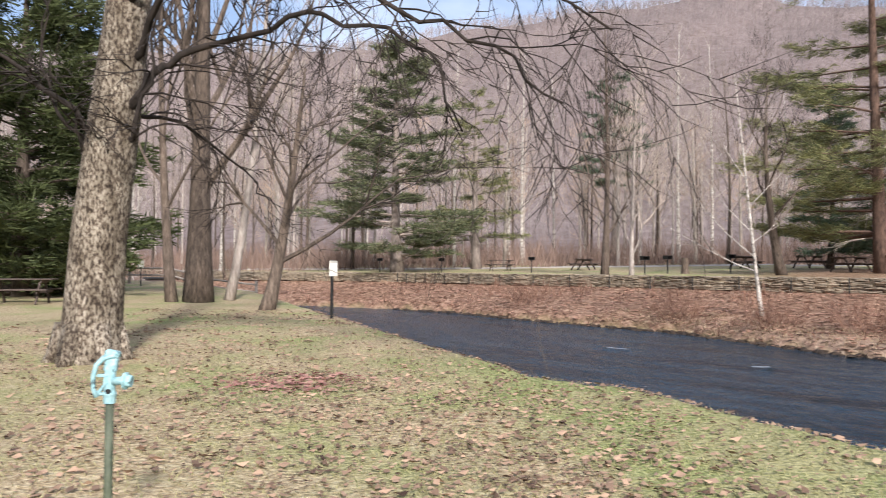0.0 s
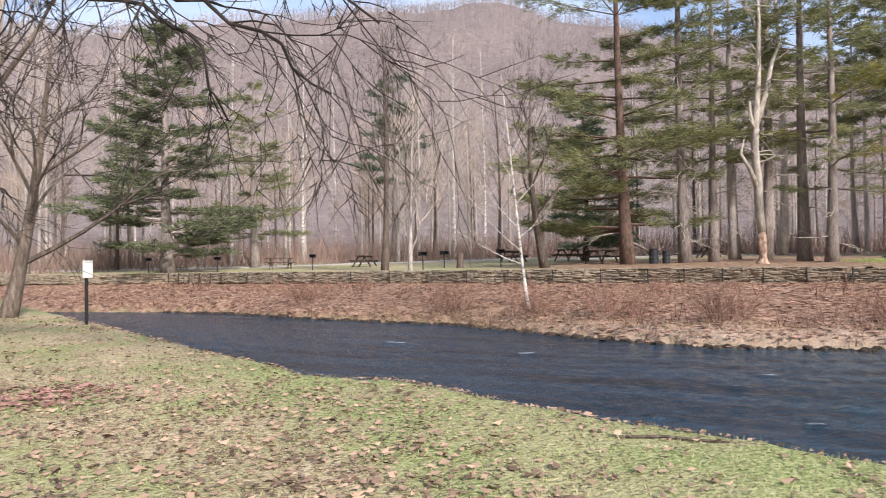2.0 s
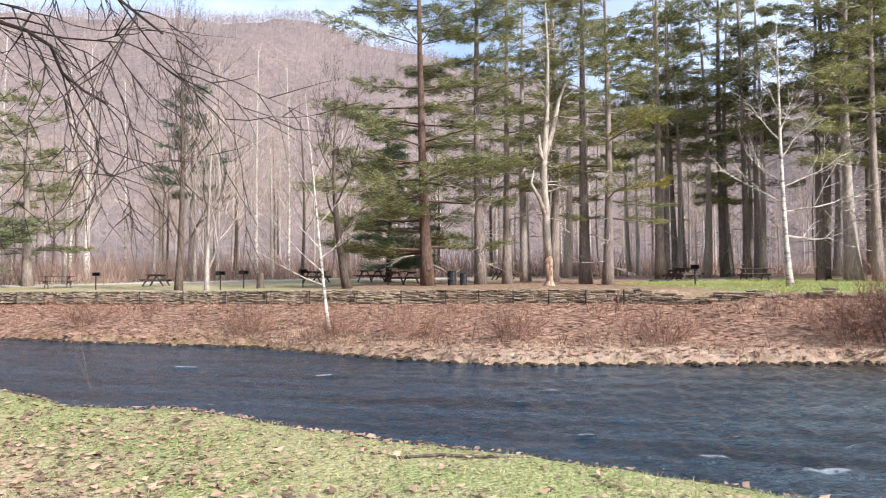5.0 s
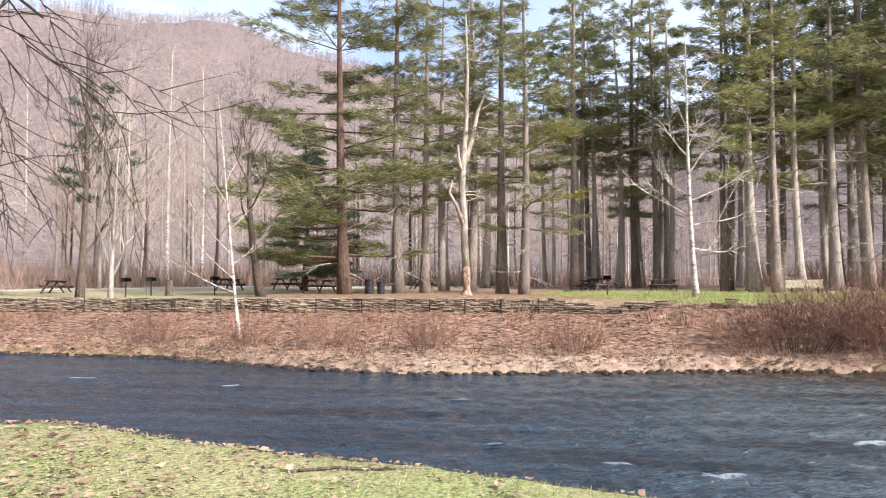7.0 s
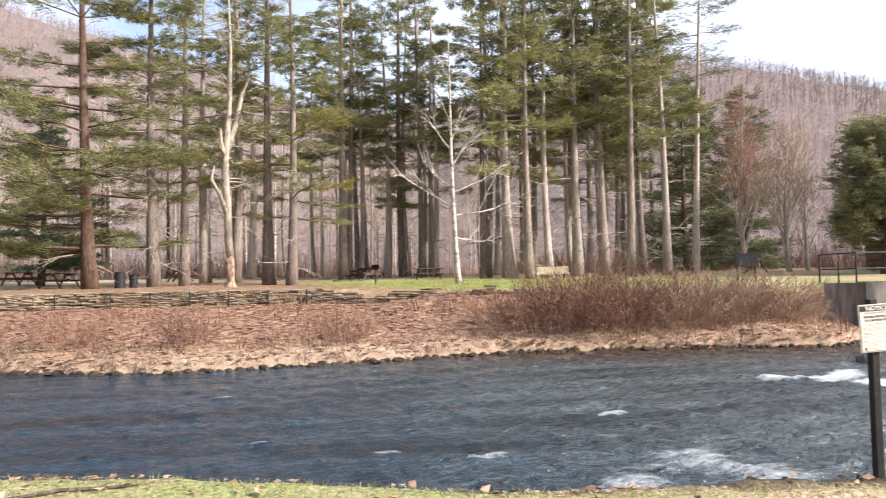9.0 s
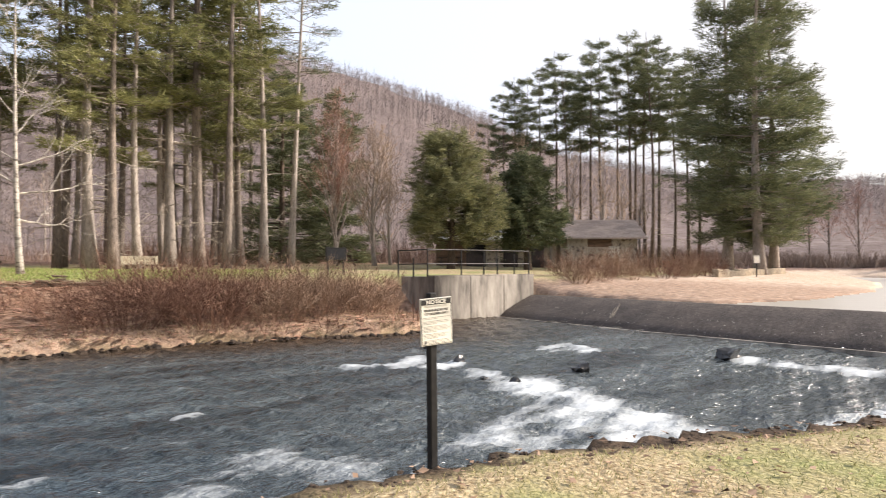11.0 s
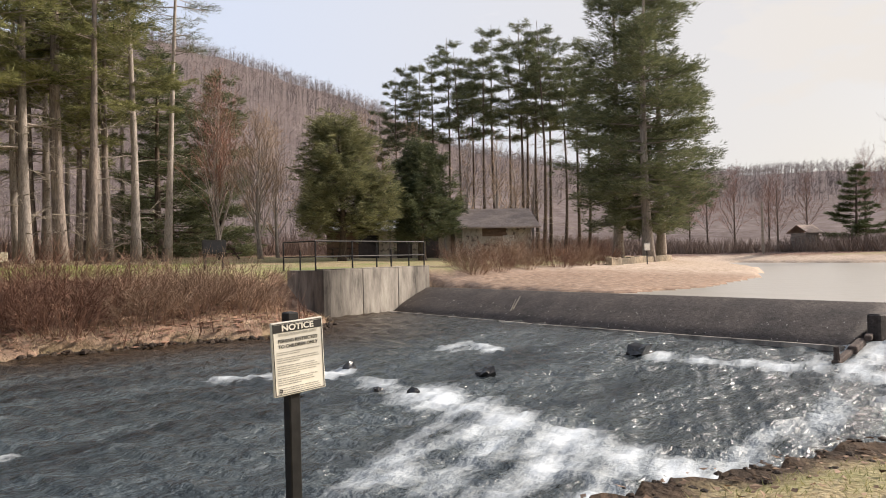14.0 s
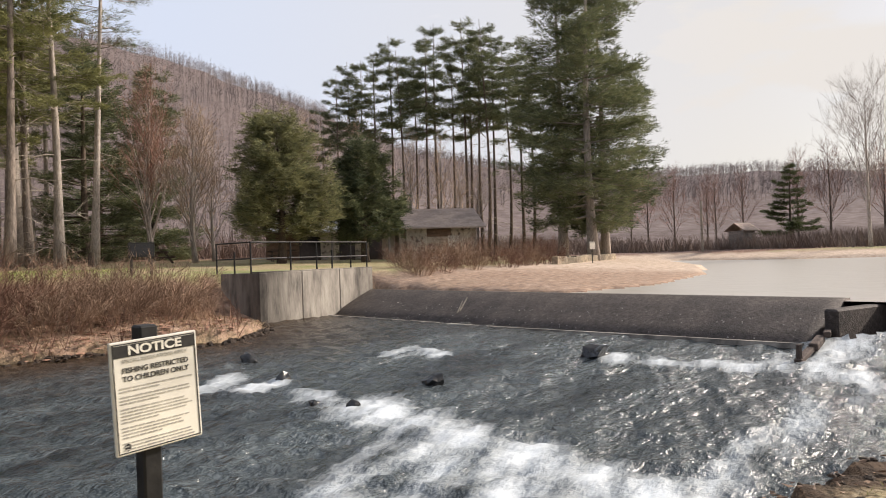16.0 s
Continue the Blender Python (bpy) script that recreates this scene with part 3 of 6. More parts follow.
def water_material(name, deep, foamy):
    m = bpy.data.materials.new(name)
    m.use_nodes = True
    t = m.node_tree
    b = t.nodes["Principled BSDF"]
    b.inputs["Roughness"].default_value = 0.09
    b.inputs["IOR"].default_value = 1.33
    co = t.nodes.new("ShaderNodeTexCoord")
    mp = t.nodes.new("ShaderNodeMapping")
    mp.vector_type = "TEXTURE"
    mp.inputs["Rotation"].default_value = (0, 0, radians(-55))
    mp.inputs["Scale"].default_value = (1.5, 0.75, 1)
    t.links.new(co.outputs["Object"], mp.inputs["Vector"])
    n1 = t.nodes.new("ShaderNodeTexNoise")
    n1.inputs["Scale"].default_value, n1.inputs["Detail"].default_value, n1.inputs["Roughness"].default_value = (2.7, 5.0, 0.62) if foamy else (0.9, 4.0, 0.55)
    t.links.new(mp.outputs[0], n1.inputs["Vector"])
    bp = t.nodes.new("ShaderNodeBump")
    bp.inputs["Strength"].default_value, bp.inputs["Distance"].default_value = (1.0, 0.45) if foamy else (0.4, 0.15)
    t.links.new(n1.outputs["Fac"], bp.inputs["Height"])
    t.links.new(bp.outputs[0], b.inputs["Normal"])
    # long lanes of smooth and ruffled water drawn out along the current, reflections painted in
    lane_map = t.nodes.new("ShaderNodeMapping")
    lane_map.vector_type = "TEXTURE"
    lane_map.inputs["Rotation"].default_value = (0, 0, radians(-48))
    lane_map.inputs["Scale"].default_value = (5.0, 0.8, 1)
    t.links.new(co.outputs["Object"], lane_map.inputs["Vector"])
    lane = t.nodes.new("ShaderNodeTexNoise")
    lane.inputs["Scale"].default_value, lane.inputs["Detail"].default_value, lane.inputs["Roughness"].default_value = 0.8, 6.0, 0.65
    t.links.new(lane_map.outputs[0], lane.inputs["Vector"])
    # still water: the mirrored sky is put into its flat base colour
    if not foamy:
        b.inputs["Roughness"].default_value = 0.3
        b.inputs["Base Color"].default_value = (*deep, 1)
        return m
    at = t.nodes.new("ShaderNodeAttribute")
    at.attribute_name = "foam"
    sep = t.nodes.new("ShaderNodeSeparateColor")
    t.links.new(at.outputs["Color"], sep.inputs[0])
    mp2 = t.nodes.new("ShaderNodeMapping")
    mp2.vector_type = "TEXTURE"
    mp2.inputs["Rotation"].default_value = (0, 0, radians(-36))
    mp2.inputs["Scale"].default_value = (2.6, 0.7, 1)
    t.links.new(co.outputs["Object"], mp2.inputs["Vector"])
    n2 = t.nodes.new("ShaderNodeTexNoise")
    n2.inputs["Scale"].default_value, n2.inputs["Detail"].default_value, n2.inputs["Roughness"].default_value = 1.5, 6.0, 0.6
    t.links.new(mp2.outputs[0], n2.inputs["Vector"])

    def math_node(op, a, b2, clamp=False):
        k = t.nodes.new("ShaderNodeMath")
        k.operation, k.use_clamp = op, clamp
        for i, v in enumerate((a, b2)):
            if isinstance(v, (int, float)):
                k.inputs[i].default_value = v
            else:
                t.links.new(v, k.inputs[i])
        return k.outputs[0]

    f = math_node("ADD", math_node("MULTIPLY", sep.outputs[0], 1.0), math_node("MULTIPLY", math_node("SUBTRACT", n2.outputs["Fac"], 0.5), 1.95))
    f = math_node("ADD", f, math_node("MULTIPLY", sep.outputs[2], 0.14))
    f = math_node("MULTIPLY", math_node("SUBTRACT", f, 0.44), 1.25, True)
    mp3 = t.nodes.new("ShaderNodeMapping")
    mp3.vector_type = "TEXTURE"
    mp3.inputs["Rotation"].default_value = (0, 0, radians(-34))
    mp3.inputs["Scale"].default_value = (1.7, 0.42, 1)
    t.links.new(co.outputs["Object"], mp3.inputs["Vector"])
    n3 = t.nodes.new("ShaderNodeTexNoise")
    n3.inputs["Scale"].default_value, n3.inputs["Detail"].default_value, n3.inputs["Roughness"].default_value = 2.6, 5.0, 0.66
    t.links.new(mp3.outputs[0], n3.inputs["Vector"])
    fleck = math_node("MULTIPLY", math_node("SUBTRACT", n3.outputs["Fac"], 0.66), 4.5, True)
    f = math_node("MAXIMUM", f, math_node("MULTIPLY", fleck, 0.6))
    lively = t.nodes.new("ShaderNodeMixRGB")
    lively.inputs[1].default_value, lively.inputs[2].default_value = (*deep, 1), (0.075, 0.09, 0.094, 1)
    t.links.new(sep.outputs[2], lively.inputs[0])
    # darkens and brightens the base colour by lane, in place of streaked sky reflections
    sheen_ramp = t.nodes.new("ShaderNodeValToRGB")
    sheen_ramp.color_ramp.elements[0].position, sheen_ramp.color_ramp.elements[1].position = 0.36, 0.62
    sheen_ramp.color_ramp.elements[0].color, sheen_ramp.color_ramp.elements[1].color = (0.42, 0.42, 0.42, 1), (1.4, 1.4, 1.4, 1)
    t.links.new(lane.outputs["Fac"], sheen_ramp.inputs["Fac"])
    lanes = t.nodes.new("ShaderNodeMixRGB")
    lanes.blend_type = "MULTIPLY"
    lanes.inputs[0].default_value = 1.0
    t.links.new(lively.outputs[0], lanes.inputs[1])
    t.links.new(sheen_ramp.outputs["Color"], lanes.inputs[2])
    tint = t.nodes.new("ShaderNodeMixRGB")
    tint.inputs[2].default_value = (0.05, 0.032, 0.018, 1)
    t.links.new(lanes.outputs[0], tint.inputs[1])
    t.links.new(sep.outputs[1], tint.inputs[0])
    mix = t.nodes.new("ShaderNodeMixRGB")
    mix.inputs[2].default_value = (0.74, 0.79, 0.81, 1)
    calm = math_node("MULTIPLY_ADD", lane.outputs["Fac"], 1.6)
    calm.node.inputs[2].default_value = 0.15
    calm = math_node("MULTIPLY", calm, math_node("SUBTRACT", 1.0, math_node("MULTIPLY", sep.outputs[2], 0.3)))
    t.links.new(math_node("MULTIPLY", calm, math_node("SUBTRACT", 1.0, math_node("MULTIPLY", f, 0.85)), True), bp.inputs["Strength"])
    t.links.new(f, mix.inputs[0])
    t.links.new(tint.outputs[0], mix.inputs[1])
    t.links.new(mix.outputs[0], b.inputs["Base Color"])
    rr = t.nodes.new("ShaderNodeMapRange")
    rr.inputs["To Min"].default_value, rr.inputs["To Max"].default_value = 0.15, 0.8
    t.links.new(f, rr.inputs["Value"])
    t.links.new(rr.outputs[0], b.inputs["Roughness"])
    return m


river = part("water", me, water_material("river_water", (0.022, 0.042, 0.064), True))
tagged(river, "dark blue rippled river with white foaming riffles", "river", kind="structure")
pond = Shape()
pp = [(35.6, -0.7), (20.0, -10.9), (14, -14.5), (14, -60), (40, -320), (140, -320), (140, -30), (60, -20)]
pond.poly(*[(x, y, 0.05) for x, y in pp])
# pale base colour stands in for the sky reflected by the pond
tagged(part("water", pond, water_material("pond_water_sky_tone", (0.43, 0.4, 0.35), False)), "calm pond toned pale like the sky, held back by the low dam", "pond", kind="structure")

# ---- trees ----
rng = random.Random(7)


def sway(d, amount):
    return (d + Vector((rng.uniform(-1, 1), rng.uniform(-1, 1), rng.uniform(-1, 1))) * amount).normalized()


def grow(shape, p, d, length, r, depth, kids=5, spread=0.75, up=0.12, sides=5, jitter=0.16, twig=None, shrink=(0.42, 0.68), cheap=False):
    """A branch with its side branches; the last generation goes into twig, if given."""
    n = (3 if cheap else 5) if depth > 1 else (2 if cheap else 4) if depth else 1 if cheap else 2
    pts, rad = [Vector(p)], [r]
    tip = 0.3 if depth else 0.15
    d = Vector(d).normalized()
    for i in range(n):
        d = sway(d + Vector((0, 0, up)), jitter)
        pts.append(pts[-1] + d * (length / n))
        rad.append(r * (1 - (1 - tip) * (i + 1) / n))
    into = twig if twig is not None and depth <= 1 else shape
    if depth == 0 and cheap:
        e = d.cross(Vector((rng.uniform(-1, 1), rng.uniform(-1, 1), 0.3))).normalized() * r
        into.poly(pts[0] - e, pts[0] + e, pts[-1])
        return
    into.tube(pts, rad, max(3, sides), cap=False)
    if depth == 0:
        return
    for k in range(kids):
        t = rng.uniform(0.3, 1.0) if k else 1.0
        i = min(int(t * n), n - 1)
        q = pts[i].lerp(pts[i + 1], t * n - i)
        axis = sway(Vector((0, 0, 0)), 1.0).cross(d)
        if axis.length < 0.1:
            axis = Vector((1, 0, 0)).cross(d)
        nd = Matrix.Rotation(rng.uniform(0.5, 1.15) * spread * (0.4 if k == 0 else 1), 3, axis.normalized()) @ d
        grow(shape, q, nd, length * rng.uniform(*shrink), r * (1 - 0.7 * t) * 0.75 + 0.004, depth - 1, kids, spread, up, sides - 1, jitter, twig, shrink, cheap)


def bole(shape, h, r, lean=(0, 0), n=9, sides=9, flare=1.45, bend=0.0, tip=0.3):
    """A tapered, slightly crooked trunk; returns its line."""
    pts, rad = [], []
    bx, by = rng.uniform(-1, 1) * bend, rng.uniform(-1, 1) * bend
    for i in range(n + 1):
        k = i / n
        z = h * k ** 1.15
        pts.append(Vector((lean[0] * k + bx * math.sin(k * 3.1), lean[1] * k + by * math.sin(k * 4.0), z - 0.15)))
        rad.append(r * (flare if i == 0 else 1.12 if i == 1 else 1) * (1 - (1 - tip) * k))
    shape.tube(pts, rad, sides)
    return pts, rad


def along(pts, rad, k):
    n = len(pts) - 1
    i = min(int(k * n), n - 1)
    f = k * n - i
    return pts[i].lerp(pts[i + 1], f), rad[i] * (1 - f) + rad[i + 1] * f


def bare_tree(label, at, h, r, bark, twigmat=None, crown=0.35, limbs=9, spread=0.9, depth=2, kids=5, lean=(0, 0), bend=0.3, reach=0.34, up=0.14, category="tree", group="", flare=1.25, cheap=False, limb=0.45):
    ob = thing("bare_tree", label, category, at, group)
    tr, br, tw = Shape(), Shape(), Shape()
    pts, rad = bole(tr, h * 0.9, r, lean, bend=bend, flare=flare, tip=0.16)
    for i in range(limbs):
        k = crown + (1 - crown) * (i + rng.random() * 0.8) / limbs
        p, rr = along(pts, rad, min(k, 0.99))
        a = i * 2.4 + rng.uniform(-0.5, 0.5)
        tilt = rng.uniform(0.35, 0.9) * spread
        d = Vector((math.cos(a) * math.sin(tilt), math.sin(a) * math.sin(tilt), math.cos(tilt)))
        grow(br, p, d, h * reach * (1.15 - 0.7 * (k - crown) / (1.001 - crown)) * rng.uniform(0.75, 1.1), max(rr * limb, 0.014), depth, kids, 0.8, up, 4 if cheap else 5, twig=tw, cheap=cheap)
    part("trunk", tr, bark, ob, smooth=True)
    tagged(part("branch_work", br if br.v else Shape().tube([pts[-1], pts[-1] + Vector((0, 0, 0.3))], [0.02, 0.01], 4), bark, ob), kind="stuff")
    tagged(part("twig_work", tw, twigmat or TWIG, ob), kind="stuff")
    return ob


def spray(shape, p, d, n, blade, wide, flat=0.55):
    """A tuft of needles: thin blades fanned about d."""
    for _ in range(n):
        e = Vector((d.x + rng.uniform(-0.9, 0.9), d.y + rng.uniform(-0.9, 0.9), d.z * 0.5 + rng.uniform(-flat, flat) + 0.16)).normalized()
        ln = blade * rng.uniform(0.65, 1.25)
        s = e.cross(Vector((rng.uniform(-1, 1), rng.uniform(-1, 1), rng.uniform(-1, 1))))
        s = s.normalized() * wide * 0.5 if s.length > 1e-6 else Vector((wide * 0.5, 0, 0))
        q = p + Vector((rng.uniform(-1, 1), rng.uniform(-1, 1), rng.uniform(-0.5, 0.5))) * blade * 0.55
        shape.poly(q - s, q + s, q + e * ln)


def conifer(label, at, h, r, start, spread, limbs, tufts, bark=None, needles=None, blade=0.34, wide=0.05, per=9, lean=(0, 0), cone=0.6, plates=0.12, dead=0, bend=0.25, gappy=0.0, droop=0.06, group="", top_bare=0.0, yellow=0.0):
    """An evergreen: trunk, limbs in uneven tiers, dead snags below, and needles in tufts on flat plates."""
    ob = thing("pine_tree", label, "tree", at, group)
    tr, br, nd, ye, sn = Shape(), Shape(), Shape(), Shape(), Shape()
    pts, rad = bole(tr, h, r, lean, bend=bend, tip=0.1, flare=1.3)
    tiers = max(5, limbs // 4)
    blade, wide, per, tufts = blade * 0.8, wide * 0.52, int(per * 1.45), tufts * 1.25
    for i in range(limbs):
        k = start + (0.985 - start) * (i * tiers // limbs + 0.3 + rng.uniform(-0.2, 0.2) * (3.0 if plates > 0.22 else 1.0)) / tiers
        if rng.random() < gappy:
            continue
        k = min(max(k, start), 0.985)
        kk = (k - start) / (1 - start)
        p, rr = along(pts, rad, k)
        a = rng.uniform(0, 6.283)
        ln = spread * ((1 - kk) ** cone) * rng.uniform(0.55, 1.1) * (0.55 + 0.45 * min(1, kk * 5 + 0.3)) + 0.35
        out = Vector((math.cos(a), math.sin(a), 0))
        side = Vector((-out.y, out.x, 0))
        rise = -droop + 0.5 * kk + rng.uniform(-0.1, 0.12)
        lp = [p, p + out * ln * 0.35 + Vector((0, 0, ln * rise * 0.3)), p + out * ln * 0.7 + Vector((0, 0, ln * rise * 0.55)) + side * ln * rng.uniform(-0.08, 0.08), p + out * ln + Vector((0, 0, ln * (rise * 0.8 + 0.06)))]
        br.tube(lp, [max(rr * 0.3, 0.018), rr * 0.17 + 0.01, 0.016, 0.006], 4, cap=False)
        if kk > 1 - top_bare:
            continue
        tgt = ye if rng.random() < yellow else nd
        nb = max(3, int(ln * 2.4))
        each = max(2, round(tufts * ln / spread / nb))
        for b in range(nb):
            t = 0.16 + 0.84 * (b + rng.random()) / nb
            q, _r = along(lp, [0, 0, 0, 0], min(t, 1.0))
            bl = ln * 0.42 * (1.1 - 0.8 * abs(t - 0.5)) * rng.uniform(0.6, 1.15)
            bd = (out * 0.8 + side * rng.uniform(0.35, 1.0) * (1 if b % 2 else -1) + Vector((0, 0, rng.uniform(-0.12, 0.2)))).normalized()
            e = Vector((0, 0, 0.012))
            br.poly(q - e, q + e, q + bd * bl)
            for j in range(each):
                u = (j + rng.random()) / each
                spray(tgt, q + bd * bl * (0.12 + 0.9 * u) + Vector((rng.gauss(0, 0.08), rng.gauss(0, 0.08), rng.gauss(0, plates * 0.6) + 0.03)), bd, per, blade, wide, 0.5)
    for i in range(dead):
        k = rng.uniform(0.06, start + 0.22)
        p, rr = along(pts, rad, k)
        a = rng.uniform(0, 6.283)
        grow(sn, p, Vector((math.cos(a), math.sin(a), rng.uniform(-0.35, 0.25))), rng.uniform(0.7, 2.6), 0.034, 2, 3, 0.8, -0.06, 4, 0.3, None, (0.42, 0.68), True)
    part("trunk", tr, bark or PINE_BARK, ob, smooth=True)
    tagged(part("limb_work", br, bark or PINE_BARK, ob), kind="stuff")
    if sn.v:
        tagged(part("snag_work", sn, DEAD_WOOD, ob, "pale dead lower branches"), kind="stuff")
    part("crown", nd, needles or PINE_NEEDLE, ob)
    if ye.v:
        part("crown", ye, YELLOW_NEEDLE, ob, "yellowing needles")
    return ob


def place(x, y, turn=0.0, s=1.0, dz=-0.03):
    return scaled(pose(x, y, ground_z(x, y) + dz, 0, 0, turn), s)


# the big tree on the near lawn and its limbs over the water's edge
big = thing("bare_tree", "large bare tree with flaking grey-brown bark on the lawn", "tree", pose(-5.06, 10.53, 0.05))
tr, br, tw = Shape(), Shape(), Shape()
pts = [Vector(p) for p in ((0.05, 0, -0.2), (0.0, 0, 0.15), (0.04, 0, 0.7), (0.1, 0, 1.8), (0.25, 0.03, 3.2), (0.4, 0.05, 4.6), (0.55, 0.1, 6.5), (0.6, 0.1, 9.0), (0.7, 0.2, 12.5))]
rad = [0.5, 0.44, 0.395, 0.37, 0.35, 0.32, 0.26, 0.2, 0.1]
tr.tube(pts, rad, 18)
for a in range(6):
    t = a * 1.05 + 0.3
    tr.tube([Vector((math.cos(t) * 0.3, math.sin(t) * 0.3, 0.55)), Vector((math.cos(t) * 0.46, math.sin(t) * 0.46, 0.12)), Vector((math.cos(t) * 0.66, math.sin(t) * 0.66, -0.1))], [0.16, 0.11, 0.04], 7)
BOUGHS = [([(0.3, 0.0, 3.3), (0.75, -0.1, 3.9), (1.3, -0.15, 4.35), (1.9, -0.15, 4.55), (3.1, -0.4, 4.85), (4.2, -0.7, 4.55), (4.9, -1.0, 4.0), (5.2, -1.15, 3.1)], 0.1, 26),
         ([(0.4, 0.0, 4.2), (1.4, -0.8, 5.2), (2.9, -1.3, 5.1), (4.4, -1.9, 4.4), (5.5, -2.4, 3.8), (6.2, -2.8, 3.1)], 0.08, 24),
         ([(0.45, 0.0, 5.0), (1.6, -1.2, 6.0), (3.4, -2.2, 5.6), (5.2, -3.0, 4.6), (6.6, -3.3, 3.7)], 0.08, 22),
         ([(0.25, 0.0, 3.0), (-0.3, -0.5, 3.7), (-0.8, -0.8, 4.1), (-2.0, -1.2, 4.7), (-3.2, -1.4, 5.0)], 0.07, 14),
         ([(0.2, 0.05, 2.7), (-0.25, -0.3, 3.3), (-0.5, -0.45, 4.1), (-0.45, -0.5, 5.0)], 0.05, 8),
         ([(0.3, 0.0, 2.9), (0.65, -0.15, 3.3), (0.9, -0.2, 4.2), (1.0, -0.25, 5.6)], 0.07, 12),
         ([(0.55, 0.1, 6.5), (2.0, 0.6, 7.5), (4.0, 0.6, 8.2), (6.0, 0.2, 7.6)], 0.09, 18),
         ([(0.3, 0.1, 3.6), (0.9, 0.9, 3.6), (1.6, 2.0, 3.0), (2.0, 2.8, 2.4)], 0.05, 10)]
for line, r0, kids in BOUGHS:
    line = [Vector(p) for p in line]
    fine = []
    for i in range(len(line) - 1):
        for j in range(4):
            q = line[i].lerp(line[i + 1], j / 4)
            fine.append(q + Vector((rng.uniform(-1, 1), rng.uniform(-1, 1), rng.uniform(-1, 1))) * (0.075 if j else 0.03))
    fine.append(line[-1])
    n = len(fine) - 1
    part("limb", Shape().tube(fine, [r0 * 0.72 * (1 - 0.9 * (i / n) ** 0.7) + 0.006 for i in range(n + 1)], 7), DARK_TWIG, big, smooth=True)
    for k in range(int(kids * 0.8)):
        t = 0.15 + 0.85 * (k + rng.random()) / int(kids * 0.8)
        i = min(int(t * n), n - 1)
        d = (fine[i + 1] - fine[i]).normalized()
        d = (d + Vector((rng.uniform(-0.9, 0.9), rng.uniform(-0.9, 0.9), rng.uniform(-0.55, 0.55)))).normalized()
        grow(br, fine[i], d, rng.uniform(0.6, 1.7), 0.017 * (1.15 - t) + 0.005, 2, 4, 0.75, -0.09, 4, 0.34, tw, (0.45, 0.8))
part("trunk", tr, PATCH_BARK, big, smooth=True)
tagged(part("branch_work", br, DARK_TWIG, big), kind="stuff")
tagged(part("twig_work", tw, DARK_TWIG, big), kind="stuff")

bare_tree("tall bare tree with twin trunks and a mossy foot", place(-7.9, 23.8), 19, 0.42, BROWN_BARK, DARK_TWIG, 0.22, 14, 0.9, 3, 4, (0.3, 0), 0.4)
bare_tree("slim dark bare tree leaning beside a bigger trunk", place(-8.6, 23.4), 15, 0.17, BROWN_BARK, DARK_TWIG, 0.25, 9, 0.9, 2, 5, (-0.5, 0), 0.4)
bare_tree("pale leaning bare tree on the lawn", place(-7.3, 25.0), 15, 0.16, GREY_BARK, TWIG, 0.35, 8, 0.8, 2, 5, (1.3, 0), 0.3)
bare_tree("low crooked bare tree leaning over the river bank", place(-4.95, 20.4), 7.5, 0.2, BROWN_BARK, DARK_TWIG, 0.24, 13, 1.35, 3, 4, (1.1, -0.3), 0.25, 0.46, 0.02)
conifer("dense dark evergreen at the edge of the lawn", place(-15.2, 26.5), 13, 0.35, 0.03, 4.6, 100, 46, BROWN_BARK, HEMLOCK_NEEDLE, 0.55, 0.13, 10, cone=0.6, plates=0.4)
conifer("dense dark evergreen at the edge of the lawn", place(-20.5, 29.0), 15, 0.35, 0.03, 4.6, 90, 42, BROWN_BARK, HEMLOCK_NEEDLE, 0.55, 0.13, 10, cone=0.6, plates=0.4)

# across the river, upstream from the picnic ground
conifer("broad white pine with drooping lower limbs", place(-3.3, 52.0), 17, 0.42, 0.11, 5.6, 80, 60, needles=PINE_DARK, blade=0.5, wide=0.12, cone=0.6, dead=8)
conifer("white pine with grey-green needles", place(2.5, 58.0), 15, 0.35, 0.2, 4.0, 46, 36, blade=0.42, wide=0.075, dead=4, gappy=0.1)
conifer("dark pine among the bare woods", place(16.5, 72.0), 19, 0.35, 0.45, 4.2, 40, 36, needles=SPRUCE_NEEDLE, blade=0.5, wide=0.1)
bare_tree("dark-trunked bare tree by the stone wall", place(8.6, 40.0), 15, 0.2, BROWN_BARK, DARK_TWIG, 0.2, 14, 0.8, 3, 4, (0, 0), 0.3, 0.3)
bare_tree("pale slender bare tree by the stone wall", place(9.7, 38.6), 11, 0.13, GREY_BARK, TWIG, 0.12, 14, 0.75, 2, 5, (0.2, 0), 0.3, 0.34)
bare_tree("bare tree with twisted dark limbs", place(16.23, 35.73), 10.5, 0.24, BROWN_BARK, DARK_TWIG, 0.34, 8, 1.15, 3, 4, (-0.5, 0), 0.6, 0.34)
# slanting birch on the river bank
birch = thing("birch_tree", "white leaning birch on the brown river bank", "tree", place(11.5, 27.0))
tr, br, tw = Shape(), Shape(), Shape()
pts, rad = bole(tr, 9.2, 0.078, (-0.95, 0.2), bend=0.12, tip=0.15, flare=1.2)
